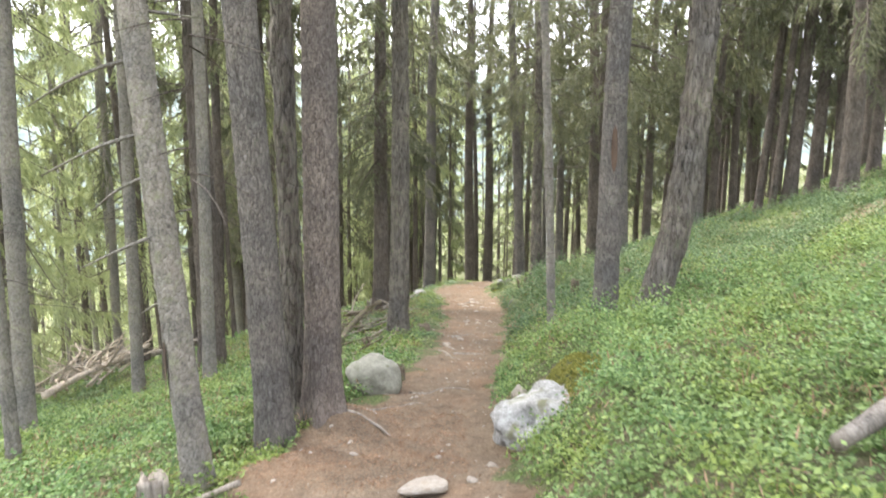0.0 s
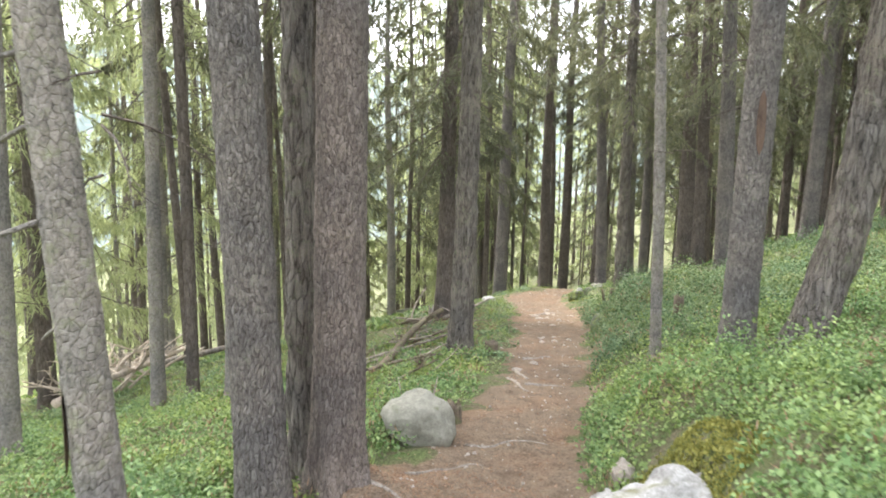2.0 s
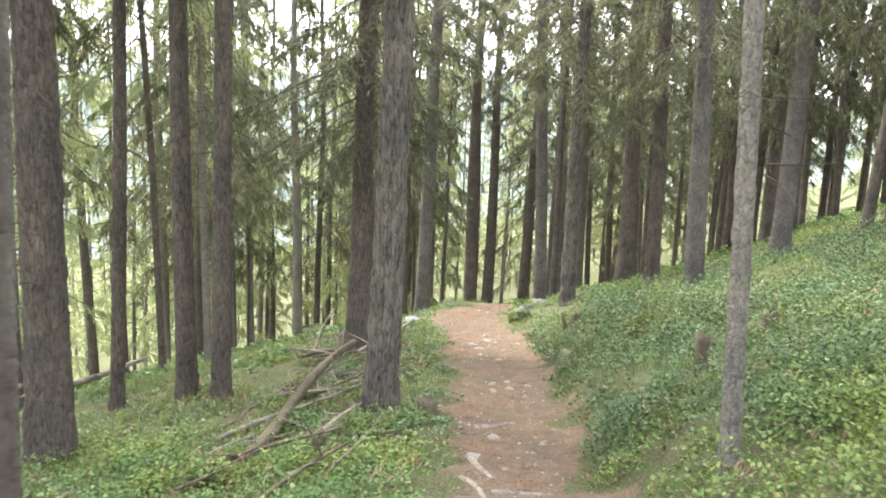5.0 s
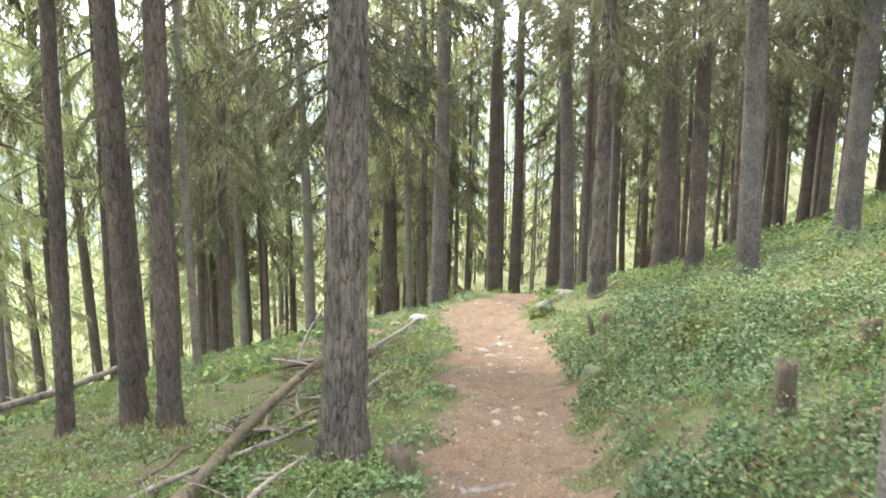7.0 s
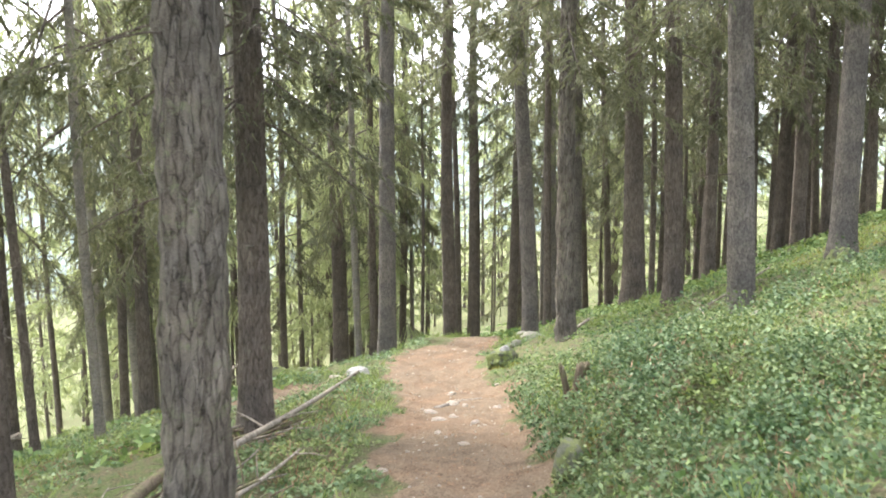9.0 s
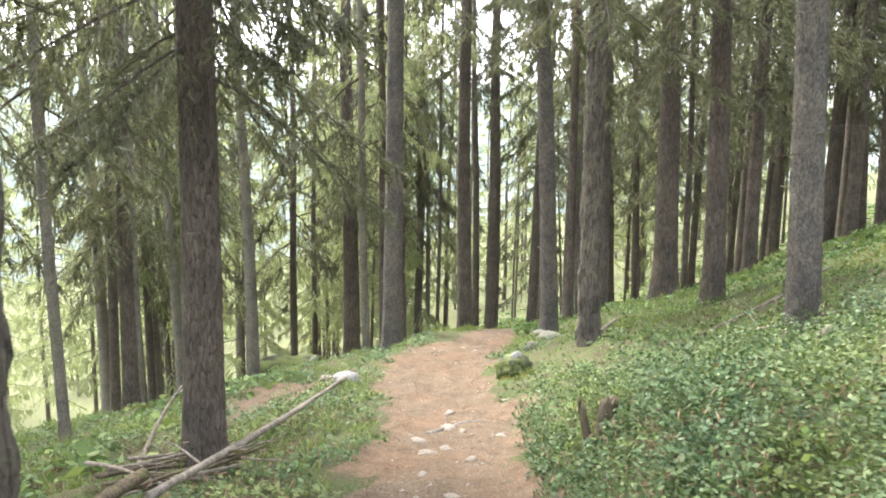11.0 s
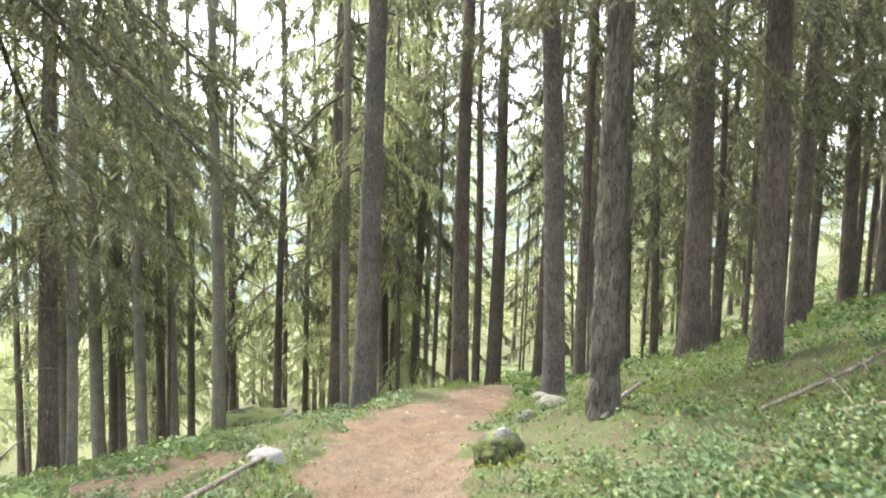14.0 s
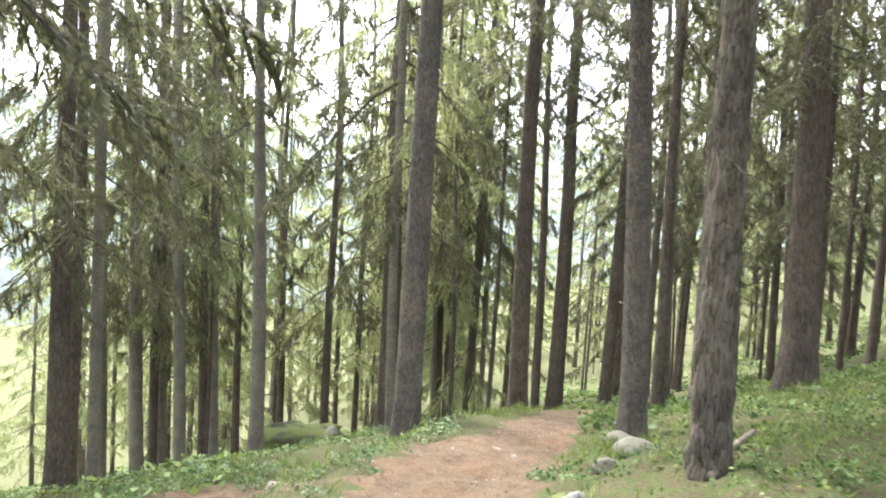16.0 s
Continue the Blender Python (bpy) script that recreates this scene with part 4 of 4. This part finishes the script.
stick("fallen_log", (-1.05, 14.5), (-.47, 18.72), .029, .02, DEADWOOD, "bleached fallen log pointing down to the white stone", "log", 1, lift=(.12, .1), forks=2, wobble=.006)
stick("fallen_log", (-1.62, 10.6), (-1.05, 14.6), .055, .04, ROTWOOD, "brown fallen log among the shrubs on the slope", "log", 2, lift=(.06, .2), forks=2)
stick("fallen_log", (1.55, 2.95), (2.9, 3.75), .035, .065, DEADWOOD, "weathered branch lying on the shrubs", "log", 3, lift=(.12, .25))
stick("fallen_log", (-5.75, 11.0), (-6.35, 16.3), .06, .04, BLEACHED_SUNLIT, "bleached log lying down the slope", "log", 4, lift=(.3, .45), forks=5, wobble=.01)
stick("fallen_log", (-7.6, 17.2), (-6.1, 20.8), .08, .05, DEADWOOD, "bleached log with broken branches on the slope", "log", 5, lift=(.1, .4), forks=7)
stick("fallen_log", (3.7, 16.3), (5.6, 17.1), .05, .03, DEADWOOD, "thin fallen log on the bank", "log", 6, lift=(.1, .25), forks=2)
stick("fallen_branch", (3.7, 19.1), (5.3, 19.3), .022, .012, DEADWOOD, "broken branch lying on the bank", "branch", 7, lift=(.05, .2), forks=6)
stick("fallen_branch", (3.55, 18.0), (4.7, 17.9), .018, .01, BLEACHED_SUNLIT, "pale broken branch lying on the bank", "branch", 8, lift=(.05, .15), forks=4)
stick("fallen_branch", (6.2, 17.2), (7.0, 17.6), .03, .015, DEADWOOD, "pale twisted branch on top of the bank", "branch", 9, lift=(.1, .4), forks=5)
stick("fallen_branch", (-2.0, 16.3), (-1.75, 17.2), .025, .012, DEADWOOD, "pale broken branch sticking up", "branch", 10, lift=(.0, .75), forks=2)
stick("fallen_branch", (2.45, 19.55), (2.95, 20.35), .03, .02, DEADWOOD, "pale broken branch at the foot of the larch", "branch", 11, lift=(.03, .15))
stick("fallen_branch", (-1.0, 4.35), (-1.55, 4.3), .02, .012, DEADWOOD, "grey stick at the foot of the leaning spruce", "branch", 12, lift=(.12, .02))
stick("fallen_branch", (-.4, 8.3), (-1.4, 9.4), .03, .015, DEADWOOD, "grey branch lying beside the path", "branch", 13, forks=3)
for k, (ax, ay, bx_, by_) in enumerate(((-1.75, 10.4, -.8, 10.7), (-1.9, 11.3, -.7, 12.6), (-1.5, 12.4, -.6, 13.4), (-1.9, 12.9, -1.0, 12.2), (-1.3, 9.5, -.7, 10.2), (-1.0, 13.0, -.5, 14.3), (-2.2, 12.2, -1.2, 13.6), (-1.1, 10.9, -.75, 11.5))):
    stick("fallen_branch", (ax, ay), (bx_, by_), .022, .01, DEADWOOD if k % 2 else ROTWOOD, "dead branch among the brushwood below the larch", "branch", 20 + k, forks=4, lift=(.05, .22), group="brushwood beside the path")
bg = np.random.default_rng(33)
for k in range(20):
    x, y, t = bg.uniform(-2.0, -.75), bg.uniform(9.8, 14.2), bg.uniform(-.4, 2.2)
    ln = bg.uniform(.3, .8)
    stick("fallen_branch", (x, y), (x + ln * math.cos(t), y + ln * math.sin(t)), bg.uniform(.008, .016), .005, DEADWOOD if k % 3 else ROTWOOD, "thin dead branch among the brushwood", "branch", 140 + k, forks=3, lift=(bg.uniform(.0, .1), bg.uniform(.05, .3)), group="brushwood beside the path")
for k in range(16):
    a, q = bg.uniform(0, 6.28), bg.uniform(.1, .5)
    x, y = -1.3 + 1.1 * q * math.cos(a), 15.85 + q * math.sin(a)
    t = bg.uniform(-.8, .8)
    stick("fallen_branch", (x - .5 * math.cos(t), y - .4 * math.sin(t)), (x + .5 * math.cos(t), y + .4 * math.sin(t)), .018, .008, DEADWOOD if k % 3 else ROTWOOD, "grey dead branch in the pile round the spruce", "branch", 50 + k, forks=2, lift=(bg.uniform(.02, .2), bg.uniform(.02, .2)), group="brushwood beside the path")
for k in range(44):
    x, y, t = bg.uniform(-7.5, -6.2), bg.uniform(13.4, 15.8), bg.uniform(-3.1, 3.1)
    stick("fallen_branch", (x, y), (x + .9 * math.cos(t), y + .8 * math.sin(t)), .026, .011, BLEACHED_SUNLIT, "bleached branch in the brush heap on the slope", "branch", 80 + k, forks=4, wobble=.1, lift=(bg.uniform(.1, .5), bg.uniform(.3, 1.1)), group="brush heap on the slope")
# roots across the path
for k, (ax, ay, bx_, by_, r) in enumerate(((.25, 9.55, .62, 9.6, .024), (-.2, 7.38, .4, 7.45, .018), (.1, 10.3, .3, 9.8, .028), (.22, 11.25, .58, 11.3, .03), (.5, 16.5, 1.05, 17.0, .03), (.05, 9.85, .3, 9.3, .022), (-.5, 6.6, -.05, 6.95, .014), (-.7, 6.1, -.25, 5.75, .014))):
    stick("tree_root", (ax, ay), (bx_, by_), r * 1.25, r * .7, DEADWOOD, "worn pale root crossing the path", "root", 110 + k, lift=(-.6 * r, -.5 * r), wobble=.06, group="roots in the path")


def stump(x, y, r, h, mat, label, seed, ragged=.3, lean=0):
    """A broken, splintered stump."""
    g = np.random.default_rng(seed)
    sides, rings = 14, 7
    top = h * (1 - ragged * g.random(sides))
    ang = np.linspace(0, 6.283, sides, endpoint=False)
    rr = r * (1 + .12 * g.uniform(-1, 1, sides))
    v = []
    for k in range(rings):
        f = k / (rings - 1)
        rad = rr * (1 + .3 * (1 - f) ** 3)
        v.append(np.stack([rad * np.cos(ang) + lean * f * h, rad * np.sin(ang), -.08 + f * (top + .08)], -1))
    v.append(np.stack([rr * .6 * np.cos(ang) + lean * h, rr * .6 * np.sin(ang), top * .88], -1))
    v.append(np.stack([rr * .05 * np.cos(ang) + lean * h, rr * .05 * np.sin(ang), np.full(sides, h * (1 - ragged) * .9)], -1))
    n = len(v)
    i, j = np.meshgrid(np.arange(n - 1), np.arange(sides), indexing="ij")
    k = (j + 1) % sides
    f = np.stack([i * sides + j, i * sides + k, (i + 1) * sides + k, (i + 1) * sides + j], -1).reshape(-1, 4)
    return thing("stump", fast_mesh("stump", np.vstack(v), f, True), mat, pose(x, y, height(x, y)), label, "stump")


stump(-.34, 7.95, .075, .19, ROTWOOD, "short brown stump beside the boulder", 1)
stump(-.17, 11.6, .085, .17, ROTWOOD, "low mossy stump at the path's edge", 2, .15)
stump(2.02, 11.1, .055, .34, ROTWOOD, "narrow broken stump standing in the shrubs", 3, .2)
stump(-.98, 10.75, .055, .26, ROTWOOD, "thin dark stump among the brushwood", 4, .3)
stump(1.61, 14.78, .028, .3, ROTWOOD, "forked broken snag beside the path", 5, .3, -.24)
stump(1.68, 14.8, .055, .25, ROTWOOD, "short broken snag beside the path", 6, .3, .15)
stump(-1.58, 4.55, .09, .24, DEADWOOD, "grey weathered stump at the foot of the leaning spruce", 7, .3)
stump(3.05, 12.2, .07, .22, ROTWOOD, "dark rotten stump in the shrubs", 8, .4)
stump(-1.55, 16.9, .07, .35, DEADWOOD, "pale splintered stump on the slope", 9, .5)


def scar(tree, r, z, turn, tall, wide, label):
    """A strip of bare resinous wood on a trunk."""
    a = np.linspace(-wide / 2, wide / 2, 7)
    zs = np.linspace(-tall / 2, tall / 2, 9)
    zz, aa = np.meshgrid(zs, a, indexing="ij")
    sq = np.sqrt(np.clip(1 - (zs / (tall / 2)) ** 2, 0, 1))[:, None] * .9 + .1
    v = np.stack([r * np.cos(aa * sq), r * np.sin(aa * sq), zz], -1).reshape(-1, 3)
    i, j = np.meshgrid(np.arange(8), np.arange(6), indexing="ij")
    f = np.stack([i * 7 + j, i * 7 + j + 1, (i + 1) * 7 + j + 1, (i + 1) * 7 + j], -1).reshape(-1, 4)
    ob = part("scar", fast_mesh("scar", v, f, True), SCAR, tree, label)
    ob.matrix_local = pose(*z, 0, 0, turn)


scar(LEANING, .096, (-.075, 0, .85), -160, .5, .9, "orange resinous scar")
scar(SCARRED, .122, (.04, 0, 1.75), -100, .45, .5, "brown old bark scar")
